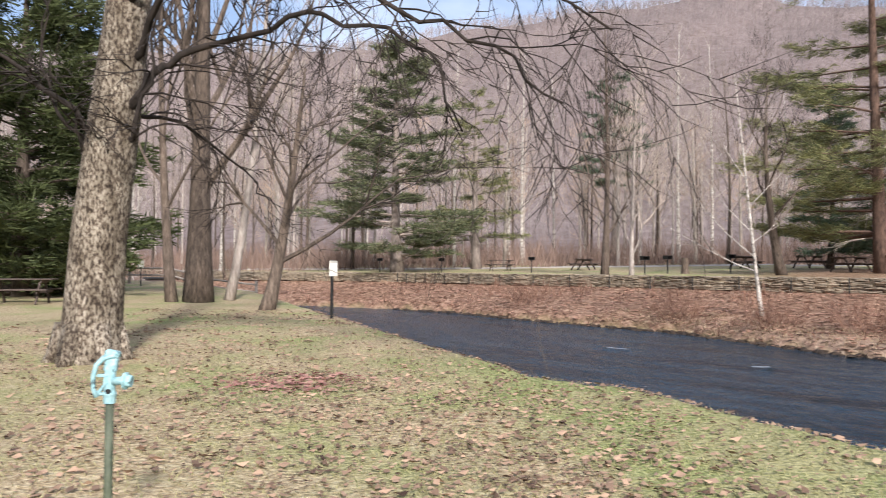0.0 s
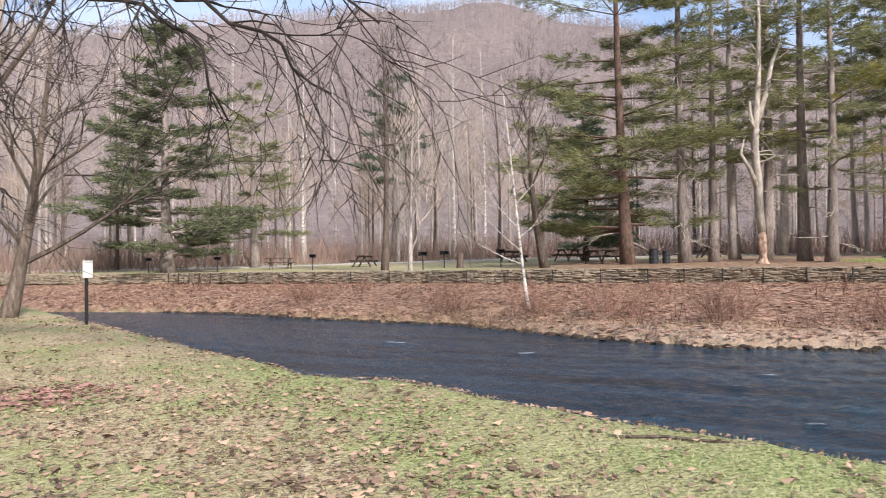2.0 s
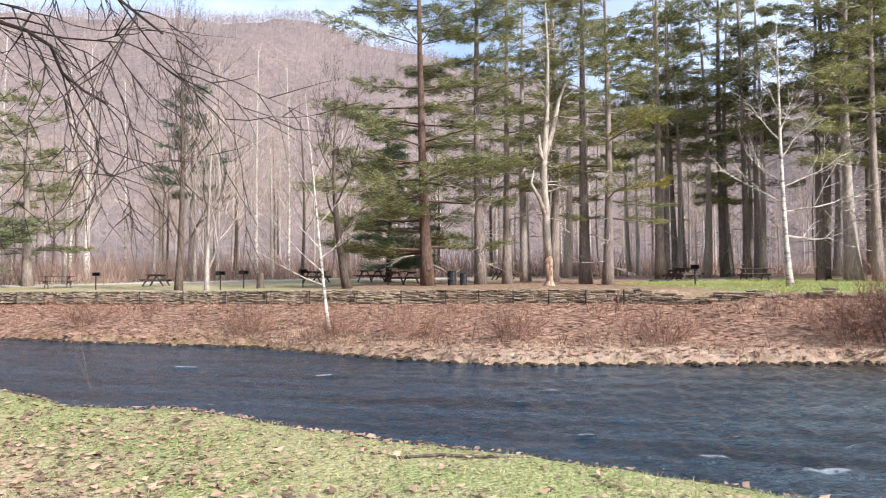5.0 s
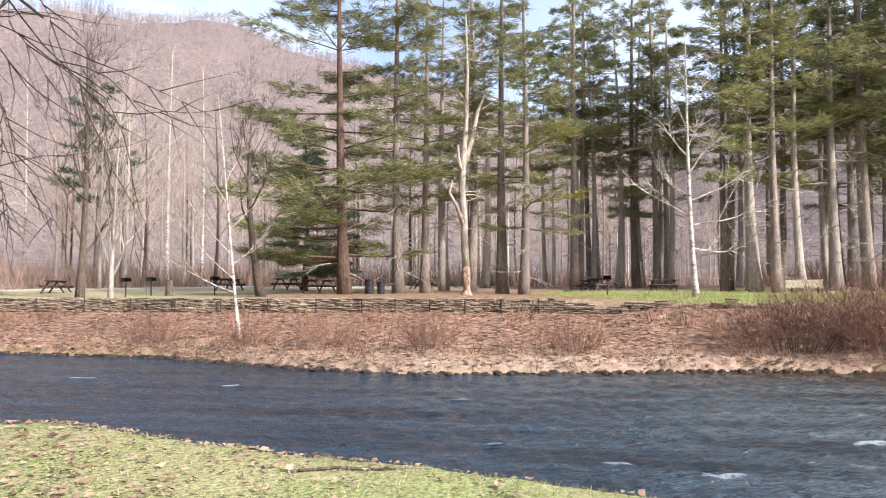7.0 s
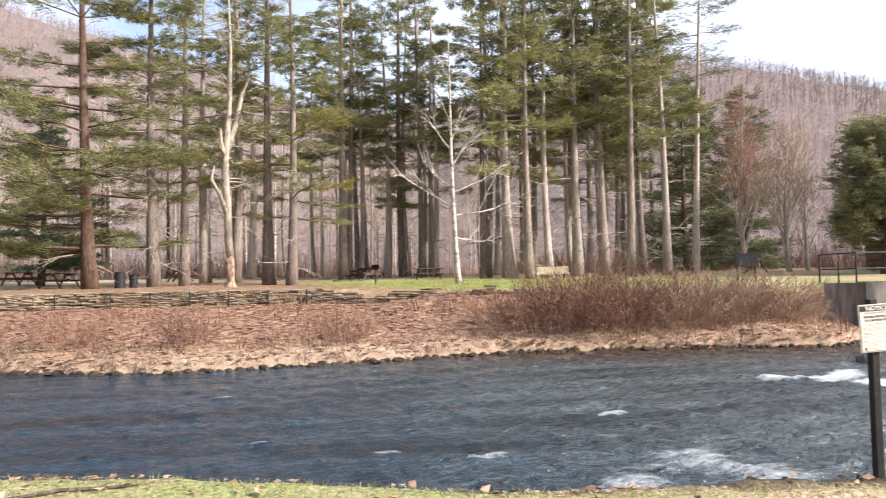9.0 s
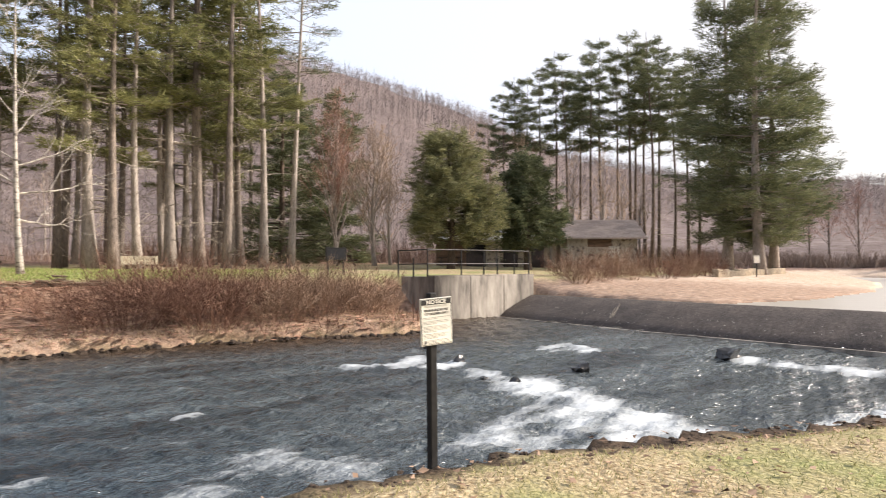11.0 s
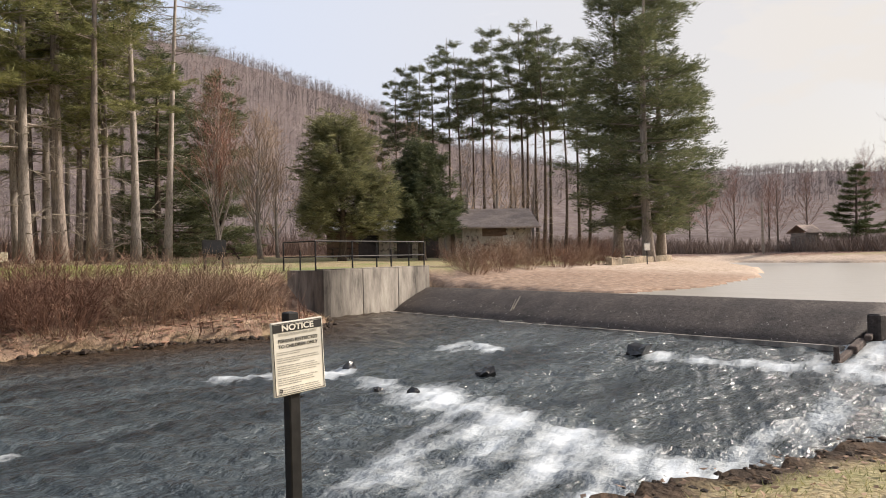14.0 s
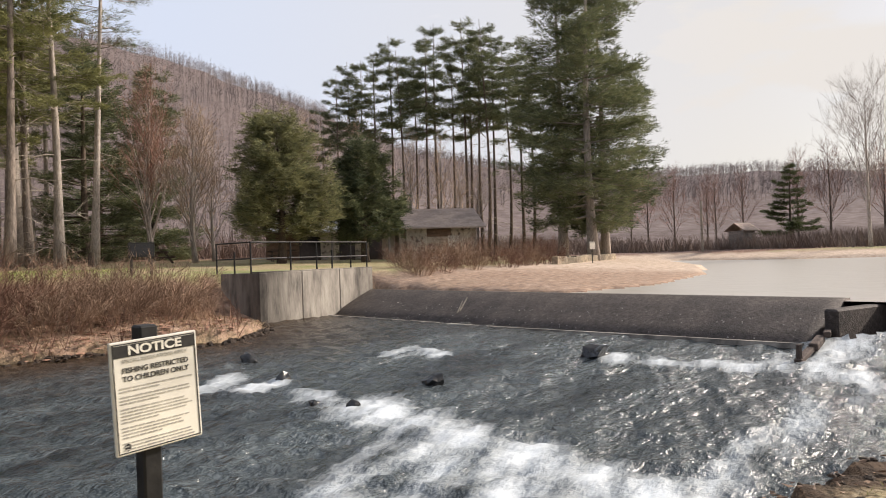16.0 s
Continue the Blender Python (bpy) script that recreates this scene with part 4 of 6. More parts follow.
for k, a, ln, rise in ((0.24, 2.9, 3.4, 0.22), (0.3, 3.3, 3.3, 0.75), (0.4, 3.0, 3.0, 0.8), (0.36, 0.4, 1.4, 0.5), (0.5, 0.2, 1.8, 0.8), (0.6, 3.3, 2.0, 1.2), (0.68, 1.0, 1.6, 1.2), (0.8, 4.0, 1.4, 1.5)):
    p, rr = along(pts, rad, k)
    grow(br, p, Vector((math.cos(a), math.sin(a) * 0.5, rise)), ln, rr * 0.42, 2, 5, 0.5, 0.05, 5, 0.09, tw)
part("trunk", tr, WHITE_BARK, birch, smooth=True)
tagged(part("branch_work", br, WHITE_BARK, birch), kind="stuff")
tagged(part("twig_work", tw, TWIG, birch), kind="stuff")

# the picnic grove
conifer("white pine with reddish trunk and long flat limbs", place(20.4, 34.6), 21, 0.34, 0.12, 5.6, 72, 90, RED_BARK, PINE_NEEDLE, 0.42, 0.065, 10, (-0.6, 0), 0.3, 0.2, 12, 0.2, 0.1)
conifer("young blue-green spruce behind the picnic tables", place(22.4, 43.2), 11, 0.2, 0.14, 3.6, 80, 40, BROWN_BARK, SPRUCE_NEEDLE, 0.4, 0.08, 9, cone=0.9, droop=0.12)
conifer("tall pine with bare lower snags", place(23.1, 33.5), 23, 0.3, 0.32, 3.4, 46, 52, blade=0.36, wide=0.055, dead=34, gappy=0.15)
conifer("tall pine with grey trunk", place(25.9, 34.9), 22, 0.27, 0.3, 3.4, 42, 52, blade=0.36, wide=0.055, dead=14, gappy=0.15)
conifer("pine with wide green limbs low on the trunk", place(28.7, 29.6), 20, 0.28, 0.2, 5.0, 40, 75, blade=0.36, wide=0.055, dead=8, gappy=0.2, yellow=0.12)
conifer("pine with dark trunk in the grove", place(28.5, 31.1), 22, 0.33, 0.34, 3.6, 42, 60, blade=0.36, wide=0.055, dead=10)
# dead grey tree with its stripped, carved foot
dead = thing("dead_tree", "dead grey forked tree with its foot stripped to orange wood", "tree", place(25.15, 30.2))
tr, br, st = Shape(), Shape(), Shape()
st.tube([Vector((0, 0, -0.1)), Vector((0, 0, 0.1)), Vector((0.03, 0, 0.35)), Vector((0, 0, 0.8)), Vector((-0.02, 0, 1.25)), Vector((0, 0, 1.55))], [0.44, 0.27, 0.17, 0.2, 0.23, 0.18], 14)
st.v = [(x + 0.05 * math.sin(z * 9 + y * 7), y + 0.05 * math.cos(z * 11 + x * 9), z) for x, y, z in st.v]
tr.tube([Vector(p) for p in ((0, 0, 1.5), (-0.1, 0, 2.4), (-0.15, 0, 4.2), (-0.3, 0, 5.6), (-0.2, 0, 7.2), (0.0, 0, 9.0), (0.1, 0, 12), (0.0, 0, 15))], [0.19, 0.2, 0.185, 0.18, 0.17, 0.12, 0.085, 0.03], 10)
tr.tube([Vector(p) for p in ((-0.25, 0, 6.6), (0.35, 0, 8.2), (0.9, 0.1, 9.9), (1.4, 0.1, 10.9))], [0.17, 0.14, 0.1, 0.04], 8)
tr.tube([Vector(p) for p in ((-0.3, 0, 6.4), (-0.5, 0, 7.2), (-0.55, 0, 7.9))], [0.12, 0.09, 0.05], 7)
tr.tube([Vector(p) for p in ((-0.15, 0, 3.6), (-0.7, -0.1, 4.6), (-1.2, -0.1, 5.3), (-1.0, -0.1, 6.0))], [0.13, 0.1, 0.08, 0.03], 7)
for i in range(34):
    z = rng.uniform(3.5, 14)
    a = rng.uniform(0, 6.28)
    grow(br, Vector((-0.15, 0, z)), Vector((math.cos(a), math.sin(a), rng.uniform(-0.2, 0.6))), rng.uniform(0.8, 2.0), 0.035, 2, 3, 0.9, 0.0, 4, 0.3)
part("trunk", tr, DEAD_WOOD, dead, smooth=True)
tagged(part("branch_work", br, DEAD_WOOD, dead), kind="stuff")
part("stripped_foot", st, CARVED, dead, "stripped orange-brown carved trunk foot", True)
# white birch on the green
birch2 = thing("birch_tree", "white birch with crooked pale limbs on the green", "tree", place(30.4, 20.0))
tr, br, tw = Shape(), Shape(), Shape()
pts, rad = bole(tr, 12.5, 0.14, (-0.35, 0.2), bend=0.15, tip=0.12, flare=1.3)
for k, a, ln, rise in ((0.24, 0.0, 1.8, -0.3), (0.33, 0.1, 3.6, -0.1), (0.36, 3.2, 2.8, 0.35), (0.42, 0.1, 2.6, 0.3), (0.44, 3.0, 2.2, 0.4), (0.52, 0.3, 2.4, 0.9), (0.58, 3.4, 2.4, 0.9), (0.6, 1.5, 2.0, 0.9), (0.68, 2.7, 2.6, 1.4), (0.75, 0.5, 2.0, 1.4), (0.82, 3.5, 1.8, 1.5), (0.88, 0.9, 1.5, 1.7)):
    p, rr = along(pts, rad, k)
    d = Vector((0.64, -0.77, 0)) * math.cos(a) + Vector((0.77, 0.64, 0)) * math.sin(a)
    grow(br, p, d + Vector((0, 0, rise)), ln, rr * 0.45, 2, 5, 0.8, 0.03, 5, 0.22, tw)
part("trunk", tr, WHITE_BARK, birch2, smooth=True)
tagged(part("branch_work", br, WHITE_BARK, birch2), kind="stuff")
tagged(part("twig_work", tw, WHITE_BARK, birch2), kind="stuff")

# tall pines of the grove, in four builds
protos = [conifer("tall straight pine with bare lower trunk in the grove", place(41.2, 23.2), 25, 0.36, 0.3, 4.3, 40, 30, GREY_BARK, PINE_NEEDLE, 0.45, 0.095, 9, (0.3, 0), 0.5, 0.16, 22, 0.3, 0.1, group="grove pines"),
          conifer("tall straight pine with bare lower trunk in the grove", place(42.3, 22.4), 24, 0.26, 0.45, 3.3, 28, 28, PINE_BARK, PINE_NEEDLE, 0.45, 0.095, 9, (-0.4, 0), 0.5, 0.16, 18, 0.35, 0.12, group="grove pines"),
          conifer("tall straight pine with bare lower trunk in the grove", place(48.3, 22.4), 23, 0.24, 0.5, 3.1, 26, 28, GREY_BARK, PINE_NEEDLE, 0.45, 0.095, 9, (0.2, 0), 0.55, 0.16, 16, 0.3, 0.12, group="grove pines"),
          conifer("tall straight pine with bare lower trunk in the grove", place(47.4, 19.6), 26, 0.3, 0.42, 3.4, 30, 29, PINE_BARK, PINE_NEEDLE, 0.45, 0.095, 9, (-0.2, 0), 0.5, 0.16, 20, 0.4, 0.12, group="grove pines")]
SPOTS = [(29.4, 37.2), (30.1, 35.5), (40.3, 36.6), (39.4, 34.6), (44.2, 38.0), (43.6, 35.8), (46.1, 35.8), (48.7, 35.6), (46.1, 32.5), (41.4, 25.0), (43.9, 24.9), (41.4, 22.0), (37.9, 34.3), (40.7, 35.5), (44.3, 33.0), (48.4, 37.2),
         (48.0, 34.4), (43.6, 26.5), (49.0, 29.1), (48.6, 25.7), (48.4, 19.5), (51.8, 18.8), (58.9, 22.2), (43.5, 42.7), (48.7, 46.0), (51.1, 43.4), (36, 40.5), (52, 28), (54, 24), (43.6, 21.4), (49.4, 23.1), (45.2, 20.4), (53.8, 23.3), (47.6, 19.8), (58, 23.5), (50.9, 19.7), (45.5, 17.0), (56, 20.4), (49.7, 17.3), (61.2, 20.7)]
for i, (x, y) in enumerate(SPOTS):
    x, y = x + rng.uniform(-0.5, 0.5), y + rng.uniform(-0.5, 0.5)
    copy_thing(protos[(i * 3 + i // 4) % 4], place(x, y, rng.uniform(0, 360), rng.uniform(0.82, 1.08)))
conifer("twisted grey pine at the edge of the grove", place(48.6, 15.8), 24, 0.28, 0.42, 3.4, 36, 56, GREY_BARK, PINE_NEEDLE, 0.42, 0.07, 9, (-1.2, 0.2), 0.5, 0.16, 14, 0.7, 0.1)
conifer("thin dying pine with a sparse twiggy top", place(52.0, 15.0), 25, 0.26, 0.6, 3.0, 60, 26, GREY_BARK, PINE_DARK, 0.4, 0.05, 5, (1.6, -0.6), 0.6, 0.16, 8, 0.2, 0.1)
# right of the grove
SP = conifer("dark full pine behind bare trees", place(58.5, 17.5), 16, 0.3, 0.02, 4.2, 80, 36, BROWN_BARK, PINE_DARK, 0.55, 0.11, 8, cone=0.7, plates=0.25)
copy_thing(SP, place(63, 14.0, 80, 0.95))
copy_thing(SP, place(70, 20, 140, 1.1))
conifer("rounded full pine behind the concrete wall", place(49.4, 3.7), 8.8, 0.26, 0.26, 3.0, 120, 52, BROWN_BARK, OLIVE_NEEDLE, 0.42, 0.07, 9, cone=0.5, plates=0.5, droop=-0.1)
conifer("rounded dark pine beside the park building", place(52.6, -1.4), 7.8, 0.26, 0.26, 2.5, 100, 44, BROWN_BARK, PINE_DARK, 0.42, 0.08, 9, cone=0.5, plates=0.5, droop=-0.1)
bare_tree("reddish bare tree behind the green", place(57.2, 12.9), 12.5, 0.2, GREY_BARK, RED_TWIG, 0.12, 30, 0.7, 3, 5, (0, 0), 0.2, 0.32, cheap=True)
bare_tree("tan bare tree with a fine upright crown", place(53.8, 9.4), 9.5, 0.18, GREY_BARK, TAN_TWIG, 0.14, 30, 0.7, 3, 5, (0, 0), 0.2, 0.34, cheap=True)
RT = bare_tree("tan bare tree with a fine upright crown", place(58.5, 9.0), 9, 0.14, GREY_BARK, TAN_TWIG, 0.14, 18, 0.6, 2, 5, (0, 0), 0.2, 0.32, cheap=True)
for x, y, s in ((64, -5.6, 1.1), (67.5, -8.5, 1.15), (70, -10.5, 1.0), (66, -11.5, 0.9), (74, 3, 1.5), (78, -2, 1.5)):
    copy_thing(RT, place(x, y, rng.uniform(0, 360), s))
# the tall pine clump by the pond
BP = conifer("huge dense pine by the beach", place(59.6, -19.2), 25.5, 0.42, 0.16, 5.0, 104, 44, GREY_BARK, PINE_DARK, 0.62, 0.1, 9, (0, 0), 0.45, 0.5, 6, 0.3, 0.03, 0.16)
copy_thing(BP, place(64.2, -21.8, 130, 0.93))
copy_thing(BP, place(64.4, -18.2, 250, 1.0))
CL = [conifer("tall slender pine with high dark crown", place(77.0, -14.5), 24, 0.22, 0.6, 2.7, 30, 22, BROWN_BARK, PINE_DARK, 0.6, 0.1, 9, (0.2, 0), 0.42, 0.2, 14, 0.3, 0.05, group="pond pines"),
      conifer("tall slender pine with high dark crown", place(80.5, -13.0), 25, 0.22, 0.64, 2.5, 28, 22, BROWN_BARK, PINE_DARK, 0.6, 0.1, 9, (-0.3, 0), 0.42, 0.2, 14, 0.3, 0.05, group="pond pines")]
# bearing, distance and height of the rest of the clump, from the end of the walk
CLUMP = ((89.0, 84, 17.5), (90.1, 79, 19), (91.1, 82, 22), (92.2, 86, 22.5), (93.1, 80, 22.6), (94.1, 84, 24.6), (95.0, 78, 22.4), (96.0, 86, 23), (97.1, 80, 24.4), (98.0, 84, 26.2), (99.1, 78, 22.6), (100.2, 82, 24.4),
         (101.2, 77, 23.8), (102.1, 83, 25), (103.2, 76, 21.6), (104.3, 80, 23.2), (105.0, 74, 20.6))
for i, (a, d, h) in enumerate(CLUMP):
    x, y = 4.5 + d * math.sin(radians(a)), 0.33 + d * math.cos(radians(a))
    copy_thing(CL[i % 2], place(x, y, rng.uniform(0, 360), h / 24.5))
conifer("dark pointed evergreen on the far shore", place(94.5, -58.5), 11, 0.25, 0.02, 4.0, 60, 34, BROWN_BARK, HEMLOCK_NEEDLE, 0.6, 0.13, 8, cone=0.9)
SB = bare_tree("dusky bare tree on the far shore of the pond", place(100, -51), 10.5, 0.15, BROWN_BARK, RED_TWIG, 0.2, 26, 0.9, 2, 7, (0, 0), 0.3, 0.32, cheap=True, limb=0.25)
bare_tree("tall pale bare tree beside the pond", place(75.6, -55.2), 17.5, 0.22, GREY_BARK, TWIG, 0.25, 26, 0.95, 3, 5, (0, 0), 0.4, 0.36, cheap=True, limb=0.3)
for x, y, s in ((104, -47, 1.1), (108, -54, 1.0), (97, -66, 1.3), (92, -74, 1.5), (112, -62, 1.1), (115, -45, 1.0), (118, -38, 1.0), (86, -82, 1.4), (120, -50, 1.1), (110, -70, 1.3), (104, -80, 1.4)):
    copy_thing(SB, place(x, y, rng.uniform(0, 360), s))

# bare woods behind the lawns
woods = []
for i in range(6):
    h = (20, 17, 22, 15, 19, 12)[i]
    woods.append(bare_tree("slender grey bare tree in the woods", place(-6 + i * 6.5, 64 + (i * 7) % 11), h, 0.13 + 0.012 * i, (GREY_BARK, BROWN_BARK, WHITE_BARK, GREY_BARK, BROWN_BARK, DEAD_WOOD)[i], (TWIG, TWIG, TWIG, TAN_TWIG, BROWN_BARK, TAN_TWIG)[i], 0.3, 22, 1.05, 2, 5, (rng.uniform(-0.5, 0.5), 0), 0.35, 0.2, 0.08, group="woodland trees", cheap=True, limb=0.24))
count = 0
while count < 240:
    a, r = rng.uniform(-42, 66), rng.uniform(58, 118)
    x, y = 0.5 + r * math.sin(radians(a)), r * math.cos(radians(a))
    if y < 50 + max(0, 12 - abs(x)) * 0.2 or (r < 66 and a > 28) or (a > 52 and r < 72):
        continue
    copy_thing(woods[rng.randrange(6)], place(x, y, rng.uniform(0, 360), rng.uniform(0.75, 1.15)))
    count += 1

# far woods on the hills, past counting
far = Shape()
nrng = np.random.RandomState(5)
N = 36000
fa_ = nrng.uniform(-48, 130, N)
fr = 108 + 530 * nrng.uniform(0, 1, N) ** 0.75
fx, fy = 0.5 + fr * np.sin(np.radians(fa_)), fr * np.cos(np.radians(fa_))
fz, _ = land(fx, fy)
for x, y, z, r, a_ in zip(fx, fy, fz, fr, fa_):
    if z < 1.0 or (a_ > 90 and r < 270):
        continue
    h = rng.uniform(6, 11.5) * (0.7 if a_ > 90 else 1.0)
    wd = 0.02 + r * 0.00016
    lx, ly = rng.uniform(-0.6, 0.6), rng.uniform(-0.6, 0.6)
    a = rng.uniform(0, 3.14)
    c, s = math.cos(a) * wd, math.sin(a) * wd
    far.poly((x - c, y - s, z), (x + c, y + s, z), (x + lx, y + ly, z + h))
    far.poly((x + s, y - c, z), (x - s, y + c, z), (x + lx, y + ly, z + h))
    for k in range(8):
        t = rng.uniform(0.3, 0.92)
        p = (x + lx * t, y + ly * t, z + h * t)
        b = rng.uniform(0, 6.28)
        ln = rng.uniform(1.5, 4.2) * (1.2 - 0.5 * t)
        e = (p[0] + math.cos(b) * ln * 0.75, p[1] + math.sin(b) * ln * 0.75, p[2] + ln * rng.uniform(0.25, 0.8))
        q = wd * 0.8
        far.poly((p[0], p[1], p[2] - q), (p[0] + q * math.sin(b), p[1] - q * math.cos(b), p[2] + q), e)
tagged(part("far_woods", far, HAZE_TWIG), "hazy mauve-brown bare woods covering the hillsides", "woods", kind="stuff")

# ---- walls, dam, signs and furniture ----
PH = 1.07
# concrete abutment
ab = thing("retaining_wall", "stained grey concrete abutment wall beside the dam", "wall", kind="structure")
A, B, C = Vector((32.3, 4.6, 0)), Vector((30.5, 3.05, 0)), Vector((35.5, -1.05, 0))


def slab(p, q, z0, z1, th, side=1.0, bev=0.02):
    d = (q - p)
    L = d.length
    n = Vector((d.y, -d.x, 0)).normalized() * side
    ang = math.degrees(math.atan2(d.y, d.x))
    c = (p + q) / 2 + n * (-th / 2)
    return Shape().box((c.x, c.y, (z0 + z1) / 2), (L, th, z1 - z0), bev, rot("Z", ang))


panels = 3
for i in range(panels):
    p, q = B.lerp(C, i / panels), B.lerp(C, (i + 1) / panels)
    d = (q - p).normalized() * 0.012
    part("wall_panel", slab(p + d, q - d, -1.6, 1.02, 0.34, 1.0), CONCRETE, ab)
part("wall_panel", slab(A, B, -1.6, 1.012, 0.34, 1.0), CONCRETE, ab, "darker concrete wing wall")
part("coping", slab(B, C, 1.024, 1.06, 0.4, 1.0, 0.01), CONCRETE, ab)

# iron railing on it
rail = thing("railing", "dark iron pipe railing on top of the concrete wall", "railing")
spots = [A.lerp(B, k) for k in (0.02, 0.5)] + [B + Vector((0.1, 0.12, 0))] + [B.lerp(C, k) for k in (0.28, 0.5, 0.64, 0.82, 0.985)]
inset = Vector((0.17, 0.17, 0))
spots = [p + inset for p in spots]
for i, p in enumerate(spots):
    low = 0.75 if i in (1, 5) else PH
    part("post", Shape().tube([p + Vector((0, 0, 1.0)), p + Vector((0, 0, 1.03 + low))], [0.032, 0.03], 8), BLACK_METAL, rail)
for z in (0.5, PH):
    part("rail", Shape().tube([p + Vector((0, 0, 1.02 + z)) for p in (spots[0], spots[2], spots[4])], [0.024] * 3, 8), BLACK_METAL, rail)
    part("rail", Shape().tube([p + Vector((0, 0, 1.02 + z)) for p in (spots[4], spots[7])], [0.024] * 2, 8), BLACK_METAL, rail)

# sloping dam
dam = thing("dam", "low sloping dam of dark pebbly concrete", "dam", kind="structure")
F0, F1 = Vector((33.0, 0.75, -0.95)), Vector((18.3, -8.85, -0.95))
K0, K1 = Vector((35.6, -0.75, 0.1)), Vector((19.9, -10.95, 0.1))
db = Shape()
n = 60
ptsv, fcs = [], []
for i in range(n + 1):
    k = i / n
    f, c = F0.lerp(F1, k), K0.lerp(K1, k)
    back = (c - f)
    back.z = 0
    back.normalize()
    row = [f - Vector((0, 0, 0.6)), f + Vector((0, 0, 0.02 * math.sin(i * 1.7))), f.lerp(c, 0.35) + Vector((0, 0, 0.1)), f.lerp(c, 0.7) + Vector((0, 0, 0.08)), c + Vector((0, 0, 0.02)), c + back * 0.5 + Vector((0, 0, 0.0)), c + back * 0.7 - Vector((0, 0, 0.9))]
    ptsv += [tuple(v) for v in row]
for i in range(n):
    for j in range(6):
        a = i * 7 + j
        fcs.append((a, a + 1, a + 8, a + 7))
fcs.append(tuple(n * 7 + j for j in range(7)))
db.add(ptsv, fcs)
part("dam_face", db, DAM_FACE, dam, smooth=True)
part("sill", Shape().tube([F0 + Vector((0, 0, 0.17)), F0.lerp(F1, 0.5) + Vector((0, 0, 0.16)), F1 + Vector((0, 0, 0.22))], [0.1, 0.1, 0.12], 6), CONCRETE, dam, "pale wet concrete toe of the dam")
pb = Shape()
for i in range(420):
    k, s = rng.random(), rng.random()
    f, c = F0.lerp(F1, k), K0.lerp(K1, k)
    p = f.lerp(c, 0.12 + 0.82 * s) + Vector((0, 0, 0.09 * math.sin(math.pi * min(1, s + 0.1))))
    r = rng.uniform(0.01, 0.028)
    pb.add([(p.x - r, p.y, p.z), (p.x, p.y - r, p.z), (p.x + r, p.y, p.z), (p.x, p.y + r, p.z), (p.x, p.y, p.z + r)], [(0, 1, 4), (1, 2, 4), (2, 3, 4), (3, 0, 4)])
tagged(part("pebbles", pb, material("pale_pebble", [(0.3, (0.3, 0.27, 0.24)), (0.7, (0.6, 0.57, 0.53))], 20, 0.8), dam), kind="stuff")
part("pier", Shape().box((19.16, -10.87, -0.5), (0.3, 2.6, 1.0), 0.04, rot("Z", 25.5)), DAM_FACE, dam, "dark wet concrete pier")
stick = Shape().tube([(27.6, -3.4, -0.35), (27.9, -3.7, 0.05)], [0.025, 0.02], 5).tube([(27.5, -3.3, -0.4), (27.65, -3.5, -0.05)], [0.02, 0.015], 5)
tagged(part("stick", stick, DEAD_WOOD), "pale broken sticks lying on the dam face", "sticks")
fb = thing("timber_boards", "broken dark timber boards at the end of the dam", "timber")
for i in range(4):
    part("board", Shape().box((17.1 + 0.7 * i, -8.1 - 0.72 * i, -0.66 + 0.1 * i), (0.14 + 0.03 * (i % 2), 1.2, 0.11 + 0.04 * (i % 2)), 0.02, rot("Z", 44 + 5 * (i % 3)) @ rot("X", -6 + 4 * i)), DARK_WOOD, fb)
part("stake", Shape().tube([(16.75, -7.75, -1.0), (16.72, -7.72, -0.42)], [0.07, 0.05], 7), DARK_WOOD, fb)

# boulders in the riffle


def boulder(label, x, y, z, s, squash=0.7, seed=1):
    bm = bmesh.new()
    bmesh.ops.create_icosphere(bm, subdivisions=2, radius=1.0)
    for v in bm.verts:
        n_ = noise.noise(v.co * 1.3 + Vector((seed * 3.1, 0, 0))) * 0.55 + noise.noise(v.co * 2.7 + Vector((0, seed, 0))) * 0.4
        v.co = Vector((v.co.x * s * (1 + n_), v.co.y * s * 0.75 * (1 + n_), v.co.z * s * squash * (1 + n_)))
    me2 = bpy.data.meshes.new("boulder")
    bm.to_mesh(me2)
    bm.free()
    ob = part("boulder", me2, WET_ROCK)
    ob.matrix_basis = pose(x, y, z, 0, 12 * seed, 40 * seed)
    return tagged(ob, label, "rock")


boulder("jagged black wet boulder splitting the riffle", 18.7, -4.6, -0.72, 0.36, 0.6, 1)
boulder("dark wet boulder in the riffle", 16.9, -1.15, -0.78, 0.22, 0.6, 2)
boulder("small round wet stone in the riffle", 15.4, 0.2, -0.8, 0.14, 0.8, 3)
boulder("small dark stone in foaming water", 18.0, 1.4, -0.78, 0.17, 0.8, 4)
boulder("dark stone near the far bank", 20.7, 2.3, -0.74, 0.22, 0.6, 5)
boulder("small dark stone in foaming water", 15.9, 0.75, -0.84, 0.11, 0.7, 6)


